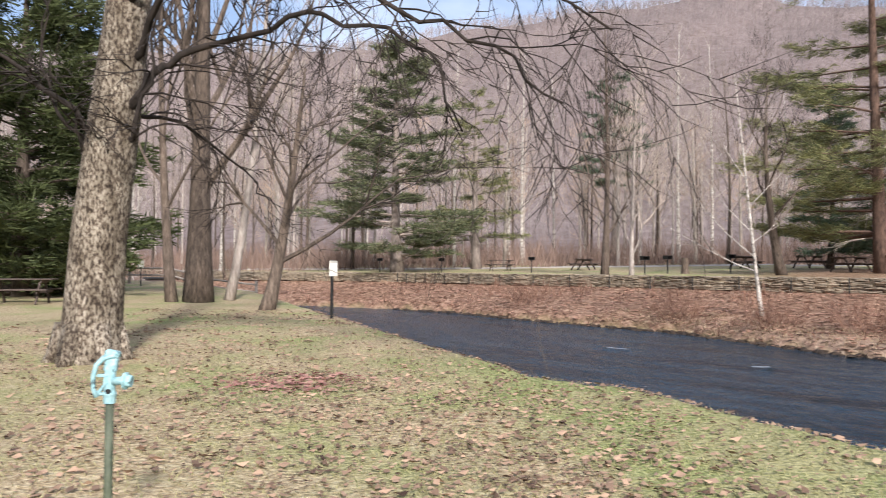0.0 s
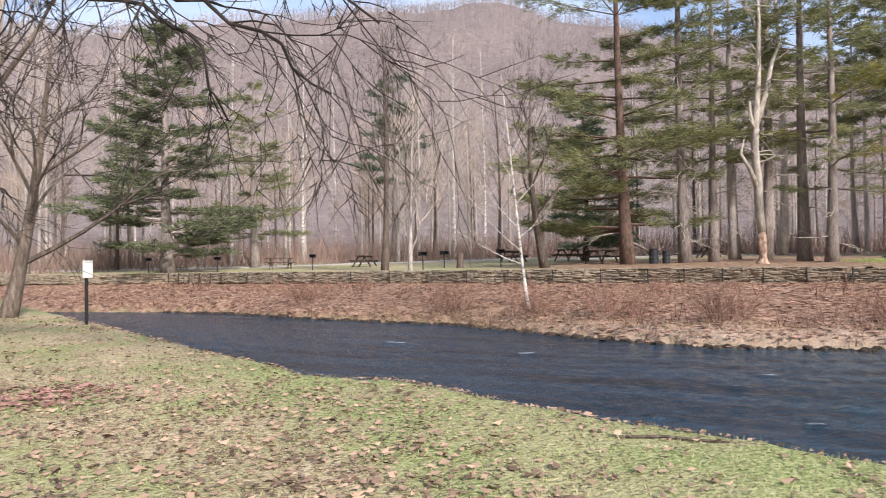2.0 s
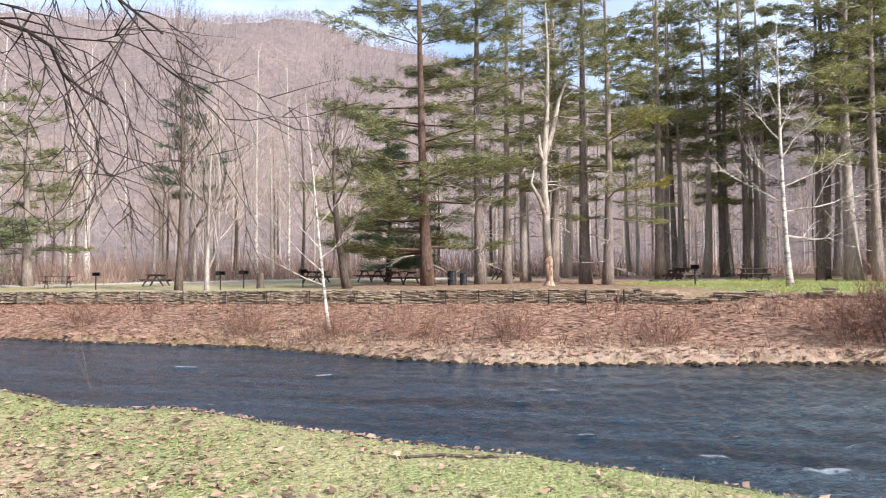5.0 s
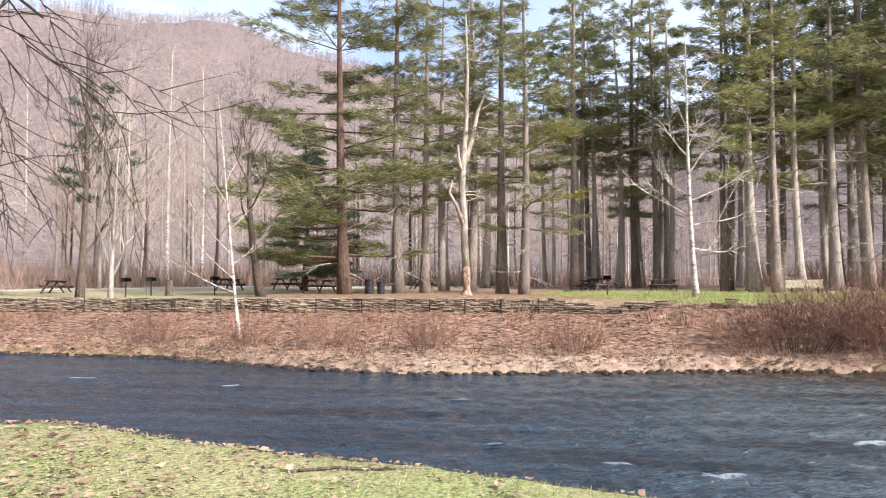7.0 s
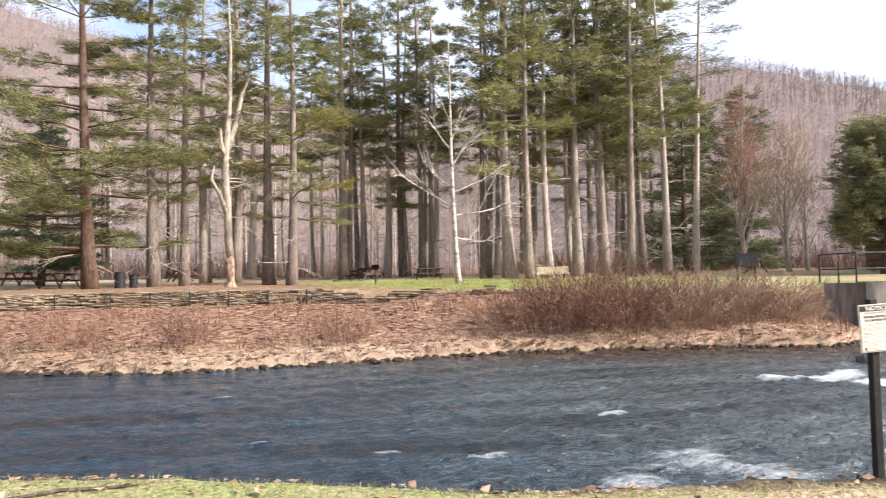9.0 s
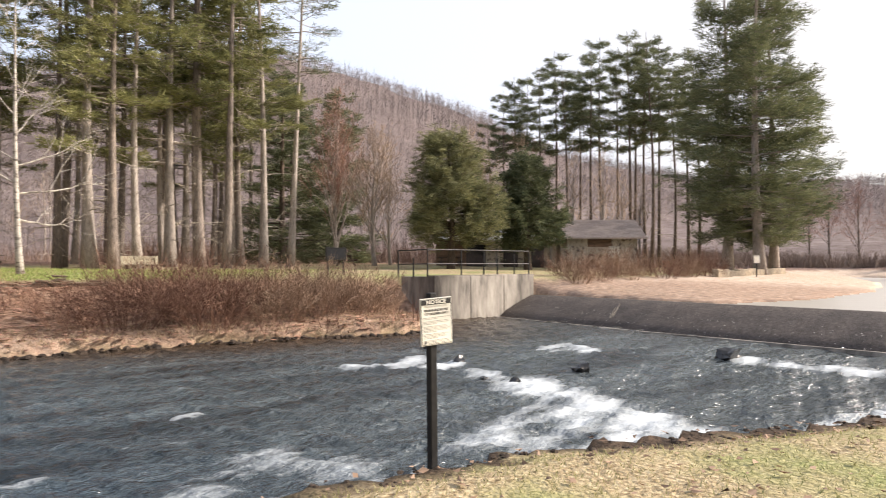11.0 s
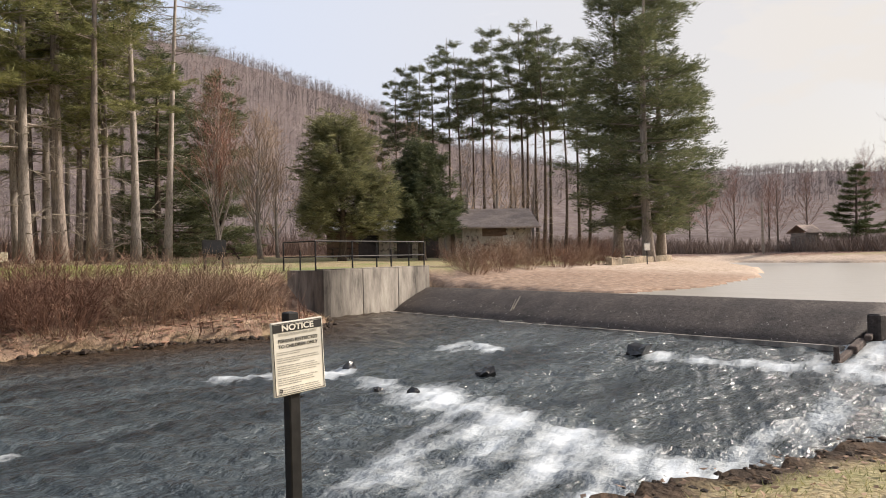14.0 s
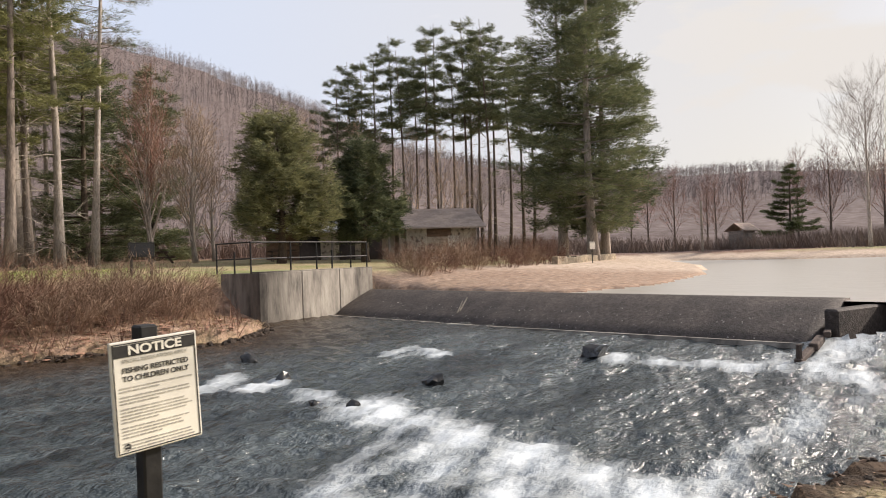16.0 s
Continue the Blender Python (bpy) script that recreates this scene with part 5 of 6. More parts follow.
def text(name, body, size, mat, parent, m, bold=0.0, wide=1.0):
    cu = bpy.data.curves.new(name, "FONT")
    cu.body, cu.size, cu.align_x, cu.align_y = body, size, "CENTER", "CENTER"
    cu.extrude, cu.offset = 0.0004, bold
    tmp = bpy.data.objects.new("tmp", cu)
    scene.collection.objects.link(tmp)
    bpy.context.view_layer.update()
    me2 = bpy.data.meshes.new_from_object(tmp.evaluated_get(bpy.context.evaluated_depsgraph_get()))
    bpy.data.objects.remove(tmp)
    ob = part(name, me2, mat, parent)
    ob.matrix_basis = m @ Matrix.Diagonal((wide, 1, 1, 1))
    return ob


# notice sign
sg = thing("notice_sign", "white notice board on a dark square post by the river", "sign", pose(6.93, 0.9, 0.0, 0, -1.5, 0))
part("post", Shape().box((0.03, 0.04, 0.5), (0.06, 0.06, 1.32), 0.006, rot("Z", 40)), BLACK_METAL, sg)
BW, BH, BZ = 0.28, 0.342, 0.955
yaw_s = math.degrees(math.atan2(0.797 - 1.006, 7.023 - 6.846))
bm_ = pose(0.0, 0.0, BZ, 90, 0, yaw_s) @ pose(0, 0, 0, 0, 0, 2.2)
boardob = part("board", Shape().box((0, 0, -0.004), (BW, BH, 0.012), 0.003), SIGN_WHITE, sg)
boardob.matrix_basis = bm_
edge_ = Shape()
for x, y, sx, sy in ((0, BH / 2 - 0.008, BW - 0.012, 0.003), (0, -BH / 2 + 0.008, BW - 0.012, 0.003), (-BW / 2 + 0.008, 0, 0.003, BH - 0.016), (BW / 2 - 0.008, 0, 0.003, BH - 0.016)):
    edge_.box((x, y, 0.0032), (sx, sy, 0.001))
part("border", edge_, SIGN_INK, boardob)
part("header", Shape().box((0, BH / 2 - 0.03, 0.0034), (BW - 0.02, 0.036, 0.001)), SIGN_INK, boardob, "black header band")
text("lettering", "NOTICE", 0.038, SIGN_WHITE, boardob, pose(0, BH / 2 - 0.03, 0.0048), 0.0012, 1.25)
text("lettering", "SPECIAL REGULATIONS APPLY", 0.0155, GREY_INK, boardob, pose(0, BH / 2 - 0.06, 0.0036), 0.0, 1.0)
text("lettering", "FISHING RESTRICTED", 0.0225, SIGN_INK, boardob, pose(0, BH / 2 - 0.089, 0.0036), 0.0003, 1.0)
text("lettering", "TO CHILDREN ONLY", 0.0225, SIGN_INK, boardob, pose(0, BH / 2 - 0.114, 0.0036), 0.0003, 1.0)
bars = Shape()
yy = BH / 2 - 0.14
for i in range(17):
    if i in (2, 5, 10, 14):
        yy -= 0.007
    ww = (BW - 0.045) * (0.55 if i in (1, 4, 9, 13) else rng.uniform(0.86, 1.0))
    x0 = -(BW - 0.045) / 2
    while ww > 0.012:
        l = min(ww, rng.uniform(0.012, 0.04))
        bars.box((x0 + l / 2, yy, 0.0034), (l, 0.0036, 0.0008))
        x0 += l + 0.004
        ww -= l + 0.004
    yy -= 0.0098
part("small_print", bars, GREY_INK, boardob)
emb = Shape().add([(math.cos(a) * 0.011 * f - 0.105, math.sin(a) * 0.011 * f - BH / 2 + 0.024, 0.0036) for a, f in ((1.57, 1), (2.5, 1.1), (3.6, 0.9), (4.71, 1.2), (5.8, 0.9), (0.6, 1.1))], [(0, 1, 2, 3, 4, 5)])
part("emblem", emb, SIGN_INK, boardob)
part("bolt", Shape().tube([(0.02, 0.02, 1.13), (0.02, 0.02, 1.14)], [0.006, 0.006], 8), BLACK_METAL, sg)


def plain_sign(label, x, y, turn, height=1.42, w=0.28, h=0.36):
    s = thing("notice_sign", label, "sign", pose(x, y, ground_z(x, y) - 0.05, 0, 0, turn))
    part("post", Shape().box((0, 0.03, height / 2), (0.055, 0.055, height), 0.006), BLACK_METAL, s)
    bd_ = part("board", Shape().box((0, -0.006, height - h * 0.55), (w, 0.012, h), 0.003), SIGN_WHITE, s)
    part("header", Shape().box((0, -0.0135, height - h * 0.55 + h * 0.42), (w - 0.03, 0.002, 0.035)), GREY_INK, bd_)
    return s


plain_sign("white notice board on a dark post at the bank", -2.65, 17.3, 58)
plain_sign("white notice board on a dark post beside the path", -14.4, 35.2, 15, 1.3)
plain_sign("white notice board on a post at the beach", 52.0, -16.4, -72, 1.5, 0.45, 0.5)

# yard hydrant
hy = thing("yard_hydrant", "chipped teal yard hydrant on a green standpipe", "hydrant", pose(-1.69, 3.63, 0.0, 0, 0, 10))
part("standpipe", Shape().tube([(0, 0, -0.1), (0, 0, 0.8)], [0.021, 0.02], 12), GREEN_PIPE, hy, smooth=True)
head = Shape().tube([(0, 0, 0.77), (0, 0, 0.8), (0, 0, 0.815), (0, 0, 0.83), (0.002, 0, 0.9), (0.004, 0, 0.95)], [0.028, 0.03, 0.034, 0.026, 0.025, 0.027], 12)
head.box((0.006, 0, 0.955), (0.058, 0.05, 0.075), 0.01, rot("Y", 8))
part("head", head, TEAL, hy)
spout = part("spout", Shape().tube([(0.015, -0.01, 0.875), (0.06, -0.02, 0.88), (0.075, -0.025, 0.872)], [0.02, 0.02, 0.024], 10), TEAL, hy, smooth=True)
part("spout_cap", Shape().tube([(0.072, -0.024, 0.878), (0.082, -0.026, 0.878), (0.084, -0.027, 0.878), (0.106, -0.03, 0.876)], [0.042, 0.042, 0.03, 0.028], 10), TEAL, spout)
lever = part("lever", Shape().tube([(0.03, -0.02, 1.0), (-0.02, -0.024, 0.99), (-0.055, -0.026, 0.955), (-0.068, -0.026, 0.9), (-0.066, -0.026, 0.84), (-0.05, -0.026, 0.805)], [0.011, 0.014, 0.012, 0.011, 0.011, 0.014], 7), TEAL, hy, smooth=True)
part("link", Shape().tube([(-0.045, -0.02, 0.825), (-0.02, -0.02, 0.86), (-0.01, -0.018, 0.94)], [0.008, 0.007, 0.007], 6), TEAL, lever)
part("yoke", Shape().box((-0.028, -0.02, 0.905), (0.05, 0.012, 0.016), 0.003).box((-0.03, -0.02, 0.818), (0.06, 0.012, 0.014), 0.003), TEAL, lever)
part("cap", Shape().box((0.012, 0, 1.005), (0.066, 0.048, 0.034), 0.008, rot("Y", 14)), TEAL, hy)
part("packing_nut", Shape().tube([(0.0, -0.02, 0.83), (0.0, -0.034, 0.83)], [0.013, 0.013], 6), BLACK_METAL, hy, "dark bare steel nut")


# picnic tables
def picnic_table(label, at, mat, group="picnic tables"):
    t = thing("picnic_table", label, "table", at, group)
    for i in range(5):
        part("top_board", Shape().box((0, -0.31 + i * 0.155, 0.74), (1.9, 0.145, 0.04), 0.006), mat, t)
    for s in (-1, 1):
        for j in range(2):
            part("seat_board", Shape().box((0, s * (0.62 + j * 0.14), 0.44), (1.9, 0.13, 0.04), 0.006), mat, t)
        x = s * 0.62
        for q in (-1, 1):
            part("leg", Shape().box((x, q * 0.42, 0.36), (0.045, 0.1, 0.86), 0.006, rot("X", q * 33)), mat, t)
        part("seat_beam", Shape().box((x + 0.05 * s, 0, 0.38), (0.04, 1.5, 0.09), 0.006), mat, t)
        part("top_beam", Shape().box((x + 0.05 * s, 0, 0.68), (0.04, 0.7, 0.08), 0.006), mat, t)
    return t


pt = picnic_table("dark weathered wooden picnic table under the pines", place(20.2, 37.0, 18, dz=0.0), DARK_WOOD)
for x, y, a in ((22.2, 45.2, 20), (18.6, 46.0, 40), (3.9, 52.0, 5), (9.4, 50.2, 60), (39.0, 28.0, -35), (36.5, 31.5, 10), (34.5, 29.2, 70), (52.5, 11.2, 10), (62, 22, 30), (30.8, 42, 40), (-13.0, 49.5, 20), (56.3, 4.2, -80)):
    copy_thing(pt, place(x, y, a, dz=0.0))
picnic_table("dark weathered picnic table by the dark evergreens", place(-12.7, 22.2, 12, dz=0.0), DARK_WOOD)


def grill(label, at):
    g = thing("park_grill", label, "grill", at, "park grills")
    part("post", Shape().tube([(0, 0, -0.1), (0, 0, 0.78)], [0.035, 0.035], 8), BLACK_METAL, g)
    fb2 = Shape()
    fb2.box((0, 0, 0.79), (0.4, 0.34, 0.02))
    fb2.box((-0.19, 0, 0.89), (0.02, 0.34, 0.2)).box((0.19, 0, 0.89), (0.02, 0.34, 0.2)).box((0, 0.16, 0.89), (0.36, 0.02, 0.2))
    box_ = part("firebox", fb2, BLACK_METAL, g)
    part("grate", Shape().box((0, -0.01, 0.98), (0.36, 0.3, 0.02), 0.004), BLACK_METAL, box_)
    return g


gr = grill("black steel park grill on a post", place(29.2, 24.2, -50, dz=0.0))
for x, y, a in ((10.6, 39.4, 10), (15.0, 39.0, 0), (12.3, 41.0, 30), (-0.2, 50.5, 0), (-4.6, 53.0, 10), (5.5, 47.0, 0)):
    copy_thing(gr, place(x, y, a, dz=0.0))
# bins
for dx, s in ((0, 0.85), (0.62, 0.7)):
    bn = thing("litter_bin", "dark steel drum litter bin near the stone wall", "bin", place(21.5 + dx * 0.8, 33.9 - dx * 0.6, 0, s, 0.0), "litter bins")
    drum = part("drum", Shape().tube([(0, 0, 0), (0, 0, 0.28), (0, 0, 0.3), (0, 0, 0.56), (0, 0, 0.58), (0, 0, 0.86)], [0.28, 0.28, 0.3, 0.28, 0.3, 0.28], 16), RUST_BIN, bn)
    part("rim", Shape().tube([(0, 0, 0.86), (0, 0, 0.9)], [0.305, 0.305], 16), RUST_BIN, drum)
for x, y in ((12.9, 39.9), (49.5, 14.4)):
    sp = thing("tree_stump", "short dark stump on the far lawn", "stump", place(x, y))
    part("stump", Shape().tube([(0, 0, 0), (0, 0, 0.2), (0.02, 0, 0.85)], [0.24, 0.2, 0.17], 9), BROWN_BARK, sp)
# pale bench board on the green
pb2 = thing("bench", "pale backed bench on the green by the bank", "bench", place(37.54, 18.57, -58, dz=0.0))
part("back_board", Shape().box((0, 0.12, 0.62), (1.75, 0.05, 0.4), 0.01), PALE_WOOD, pb2)
part("seat_board", Shape().box((0, -0.12, 0.42), (1.75, 0.35, 0.05), 0.01), PALE_WOOD, pb2)
for s in (-0.6, 0.6):
    part("leg", Shape().box((s, 0.0, 0.2), (0.09, 0.3, 0.42), 0.01), DARK_WOOD, pb2)
tagged(part("concrete_pad", Shape().box((34.3, 28.9, ground_z(34.3, 28.9) + 0.03), (4.2, 1.5, 0.12), 0.02, rot("Z", -40)), CONCRETE), "pale concrete pad in the grass", "slab")
# information board
ib = thing("information_board", "dark framed information board on two posts", "sign", place(33.75, 7.7, -62, dz=0.0))
for s in (-0.36, 0.36):
    part("post", Shape().box((s, 0, 0.6), (0.09, 0.09, 1.25), 0.008), BLACK_METAL, ib)
pnl = part("panel", Shape().box((0, -0.05, 0.92), (0.95, 0.06, 0.56), 0.01), BLACK_METAL, ib)
part("display", Shape().box((0, -0.086, 0.92), (0.8, 0.008, 0.42), 0.002), RUST_BIN, pnl, "dark blank display panel")

# ---- park building ----
bx, by = 63.5, -5.5
bz = ground_z(61, -4) - 0.1
house = thing("park_building", "low park building of logs and rubble stone with brown roof", "building", pose(bx, by, bz, 0, 0, 7))
part("wall", Shape().box((0, -1.6, 1.2), (4.5, 6.2, 2.5), 0.02), RUBBLE, house, "cream rubble stone wall")
part("wall_band", Shape().box((-2.27, -0.6, 2.1), (0.05, 4.0, 0.7), 0.01), LOG, house)
wing = part("wall", Shape().box((0.5, 6.2, 1.1), (4.0, 9.0, 2.3), 0.02), RUBBLE, house, "cream rubble stone wall")
# dark panels set on the wall for the shaded gaps under the eave
for y, wd in ((3.2, 1.0), (5.4, 1.2), (8.2, 1.6)):
    part("doorway", Shape().box((-1.52, y, 0.98), (0.06, wd, 2.0), 0.01), SHADED_GAP, wing)
for y in (2.3, 4.3, 6.6):
    part("porch_post", Shape().box((-2.3, y, 1.1), (0.16, 0.16, 2.3), 0.01), GREY_WOOD, house)
part("log_panel", Shape().box((-1.6, 10.2, 1.1), (0.3, 2.4, 2.2), 0.02), LOG, house)
part("window", Shape().box((-2.28, -2.8, 1.3), (0.06, 0.9, 1.0), 0.01), SIGN_WHITE, house, "pale window shutter")
part("wall", Shape().box((-2.3, 0.2, 1.25), (0.5, 1.6, 2.5), 0.02), RUBBLE, house)


def gable(x0, x1, y0, y1, z0, z1, th=0.12, along_y=True):
    s = Shape()
    xm = (x0 + x1) / 2
    for a, b in (((x0, z0), (xm, z1)), ((xm, z1), (x1, z0))):
        s.add([(a[0], y0, a[1]), (b[0], y0, b[1]), (b[0], y1, b[1]), (a[0], y1, a[1]), (a[0], y0, a[1] + th), (b[0], y0, b[1] + th), (b[0], y1, b[1] + th), (a[0], y1, a[1] + th)],
              [(0, 3, 2, 1), (4, 5, 6, 7), (0, 1, 5, 4), (1, 2, 6, 5), (2, 3, 7, 6), (3, 0, 4, 7)])
    return s


part("roof", gable(-3.2, 3.2, -5.2, 1.4, 2.35, 3.95), ROOF, house)
part("roof", gable(-2.8, 3.4, 1.6, 11.4, 2.25, 3.1), PALE_ROOF, house, "pale low roof of the porch wing")
part("gable_wall", Shape().add([(-3.0, -5.0, 2.4), (3.0, -5.0, 2.4), (0, -5.0, 4.0), (-3.0, -4.9, 2.4), (3.0, -4.9, 2.4), (0, -4.9, 4.0)], [(0, 1, 2), (5, 4, 3), (0, 3, 4, 1), (1, 4, 5, 2), (2, 5, 3, 0)]), LOG, house)
part("vent", Shape().box((-0.5, 0.6, 4.2), (0.35, 0.35, 0.8), 0.02), PALE_ROOF, house)

shed = thing("shed", "small grey wooden shed on the far shore", "shed", place(96, -52.5, 25))
part("wall", Shape().box((0, 0, 1.1), (2.2, 2.6, 2.3), 0.02), GREY_WOOD, shed)
part("roof", gable(-1.5, 1.5, -1.7, 1.7, 2.2, 3.2), ROOF, shed)
for x, y in ((94.8, -46.2), (92.2, -45.0)):
    bl = thing("tall_post", "tall bare pole on the far shore", "pole", place(x, y))
    part("pole", Shape().tube([(0, 0, 0), (0.05, 0, 6.5)], [0.12, 0.08], 8), DEAD_WOOD, bl)
lw = thing("beach_wall", "low stone wall along the top of the beach", "wall", kind="structure")
for i in range(8):
    p = Vector((48, -12.8, 0)).lerp(Vector((66, -23.4, 0)), i / 8)
    q = Vector((48, -12.8, 0)).lerp(Vector((66, -23.4, 0)), (i + 1) / 8)
    zz = ground_z(*p.lerp(q, 0.5).xy)
    part("block", slab(p, q, zz - 0.2, zz + 0.45 + rng.uniform(-0.05, 0.05), 0.4, 1.0, 0.04), STONE, lw)
op = thing("play_panel", "faded orange panel by the trees at the beach", "panel", place(66.0, -13.8, 20))
part("panel", Shape().box((0, 0, 0.5), (1.8, 0.12, 0.6), 0.02), ORANGE, op)
for s in (-0.7, 0.7):
    part("leg", Shape().box((s, 0, 0.12), (0.1, 0.1, 0.4), 0.01), DARK_WOOD, op)
# rail fence and gravel road behind the near lawn
fe = thing("rail_fence", "low grey wooden rail fence beside the park road", "fence")
fp = [Vector((-9 - i * 2.4, 35.5 + i * 0.9, 0)) for i in range(7)]
for p in fp:
    z = ground_z(p.x, p.y)
    part("post", Shape().box((p.x, p.y, max(z, -0.2) + 0.45), (0.12, 0.12, 1.1), 0.01), GREY_WOOD, fe)
for p, q in zip(fp, fp[1:]):
    for h in (0.45, 0.8):
        part("rail", Shape().tube([p + Vector((0, 0, max(ground_z(p.x, p.y), -0.2) + h)), q + Vector((0, 0, max(ground_z(q.x, q.y), -0.2) + h))], [0.05, 0.05], 6), GREY_WOOD, fe)

# park road and kiosk across the far lawn
rp = [Vector((x, y, 0)) for x, y in ((-60, 78), (-42, 72), (-22, 64.5), (-2, 60), (14, 57.5), (24, 55), (32, 50), (44, 48))]
fine = [rp[i].lerp(rp[i + 1], k / 8) for i in range(len(rp) - 1) for k in range(8)]
rv, rf = [], []
for i, p in enumerate(fine):
    d = (fine[min(i + 1, len(fine) - 1)] - fine[max(i - 1, 0)]).normalized()
    s = Vector((-d.y, d.x, 0)) * 1.9
    for k in (-1, -0.5, 0, 0.5, 1):
        q = p + s * k
        rv.append((q.x, q.y, ground_z(q.x, q.y) + 0.05 - (0.05 if abs(k) == 1 else 0)))
for i in range(len(fine) - 1):
    for k in range(4):
        rf.append((i * 5 + k, i * 5 + k + 5, i * 5 + k + 6, i * 5 + k + 1))
tagged(part("road", Shape().add(rv, rf), material("pale_gravel", [(0.3, (0.36, 0.32, 0.28)), (0.7, (0.56, 0.52, 0.47))], 6, 0.95, 0.4, 20)), "pale gravel park road across the far lawn", "road", kind="structure")
ki = thing("kiosk", "small dark kiosk with a white notice beside the road", "kiosk", place(-20.3, 52.5, 15, dz=0.0))
part("cabin", Shape().box((0, 0, 1.05), (1.4, 1.2, 2.1), 0.03), DARK_WOOD, ki)
part("roof", Shape().box((0, 0, 2.16), (1.7, 1.5, 0.1), 0.02), BLACK_METAL, ki)
part("notice", Shape().box((0.35, -0.61, 1.2), (0.45, 0.02, 0.5), 0.004), SIGN_WHITE, ki, "white notice panel")

# ---- brush, grass and leaves ----


def scatter(n, test, seed):
    """Random places in a box that pass a test, as arrays."""
    r = np.random.RandomState(seed)
    (x0, x1), (y0, y1), ok = test
    x, y = r.uniform(x0, x1, n), r.uniform(y0, y1, n)
    k = ok(x, y)
    x, y = x[k], y[k]
    return x, y, land(x, y)[0]


def far_bank(x, y):
    return inside(x, y, SHORE + WORLD_CORNERS_FAR) & ~inside(x, y, TOP + WORLD_CORNERS_FAR) & (x < 30.4) & (y > 2.5)


brush = Shape()
xs, ys, zs = scatter(42000, ((-22, 31), (3, 60), far_bank), 3)
clump = wobble(xs, ys, 0.55, 4.0) + 0.4 * wobble(xs, ys, 1.9, 1.0)
for x, y, z, c in zip(xs, ys, zs, clump):
    if c < rng.uniform(0.0, 1.15) - (0.2 if x > 22 else 0.0):
        continue
    for _ in range(2):
        h = rng.uniform(0.2, 0.75) * (1 + max(0, c) * 0.5)
        a, ln = rng.uniform(0, 6.28), rng.uniform(0.1, 0.7) * h
        w_ = rng.uniform(0.007, 0.014)
        b = rng.uniform(0, 3.14)
        brush.poly((x - w_ * math.cos(b), y - w_ * math.sin(b), z - 0.03), (x + w_ * math.cos(b), y + w_ * math.sin(b), z - 0.03), (x + math.cos(a) * ln, y + math.sin(a) * ln, z + h))
tagged(part("bank_brush", brush, BRUSH), "tangled reddish-brown brush covering the far river bank", "brush", kind="stuff")
dry = Shape()


def water_edge(x, y):
    return far_bank(x, y) & (dist(x, y, SHORE) < 1.9)


xs, ys, zs = scatter(90000, ((6, 31), (2.6, 32), water_edge), 4)
for x, y, z in zip(xs, ys, zs):
    h = rng.uniform(0.03, 0.15)
    a, ln = rng.uniform(0, 6.28), rng.uniform(0.05, 0.3)
    b = rng.uniform(0, 3.14)
    dry.poly((x - 0.012 * math.cos(b), y - 0.012 * math.sin(b), z - 0.02), (x + 0.012 * math.cos(b), y + 0.012 * math.sin(b), z - 0.02), (x + math.cos(a) * ln, y + math.sin(a) * ln, z + h))
tagged(part("dry_grass", dry, DRY_GRASS), "bleached dry grass along the far water's edge", "grass", kind="stuff")
litter = Shape()
xs, ys, zs = scatter(60000, ((-12, 31), (3, 50), far_bank), 5)


def leaf(shape, x, y, z, s, curl=0.35):
    a = rng.uniform(0, 6.28)
    c, d = math.cos(a) * s, math.sin(a) * s
    k = rng.uniform(-curl, curl) * s
    k2 = rng.uniform(0, curl) * s
    shape.add([(x - c, y - d, z + k2), (x + d * 0.55, y - c * 0.55, z + abs(k)), (x + c, y + d, z + k2 * 0.6), (x - d * 0.55, y + c * 0.55, z + 0.002)], [(0, 1, 2), (0, 2, 3)])


for x, y, z in zip(xs, ys, zs):
    leaf(litter, x, y, z + 0.015, rng.uniform(0.05, 0.13))
tagged(part("leaf_litter", litter, BANK_LEAF), "dry brown leaves strewn over the far bank", "leaves", kind="stuff")


def shrub(label, x, y, h, spread, stems, mat, group="bank shrubs"):
    ob = thing("shrub", label, "shrub", place(x, y), group)
    s = Shape()
    for i in range(stems):
        a, k = rng.uniform(0, 6.28), rng.random() ** 0.5
        p = Vector((math.cos(a) * spread * 0.35 * k, math.sin(a) * spread * 0.35 * k, -0.05))
        grow(s, p, Vector((math.cos(a) * 0.75 * k, math.sin(a) * 0.75 * k, 1.0)), h * rng.uniform(0.6, 1.0), 0.012, 2, 4, 0.7, 0.0, 3, 0.18, None, (0.4, 0.7), True)
    tagged(part("stem_work", s, mat, ob), kind="stuff")
    return ob


sh = [shrub("dense reddish-brown leafless shrub on the bank", 22.1, 11.2, 1.5, 3.2, 80, BRUSH), shrub("dense tan leafless shrub on the bank", 25.0, 8.4, 1.1, 2.7, 80, SHRUB_STEM)]
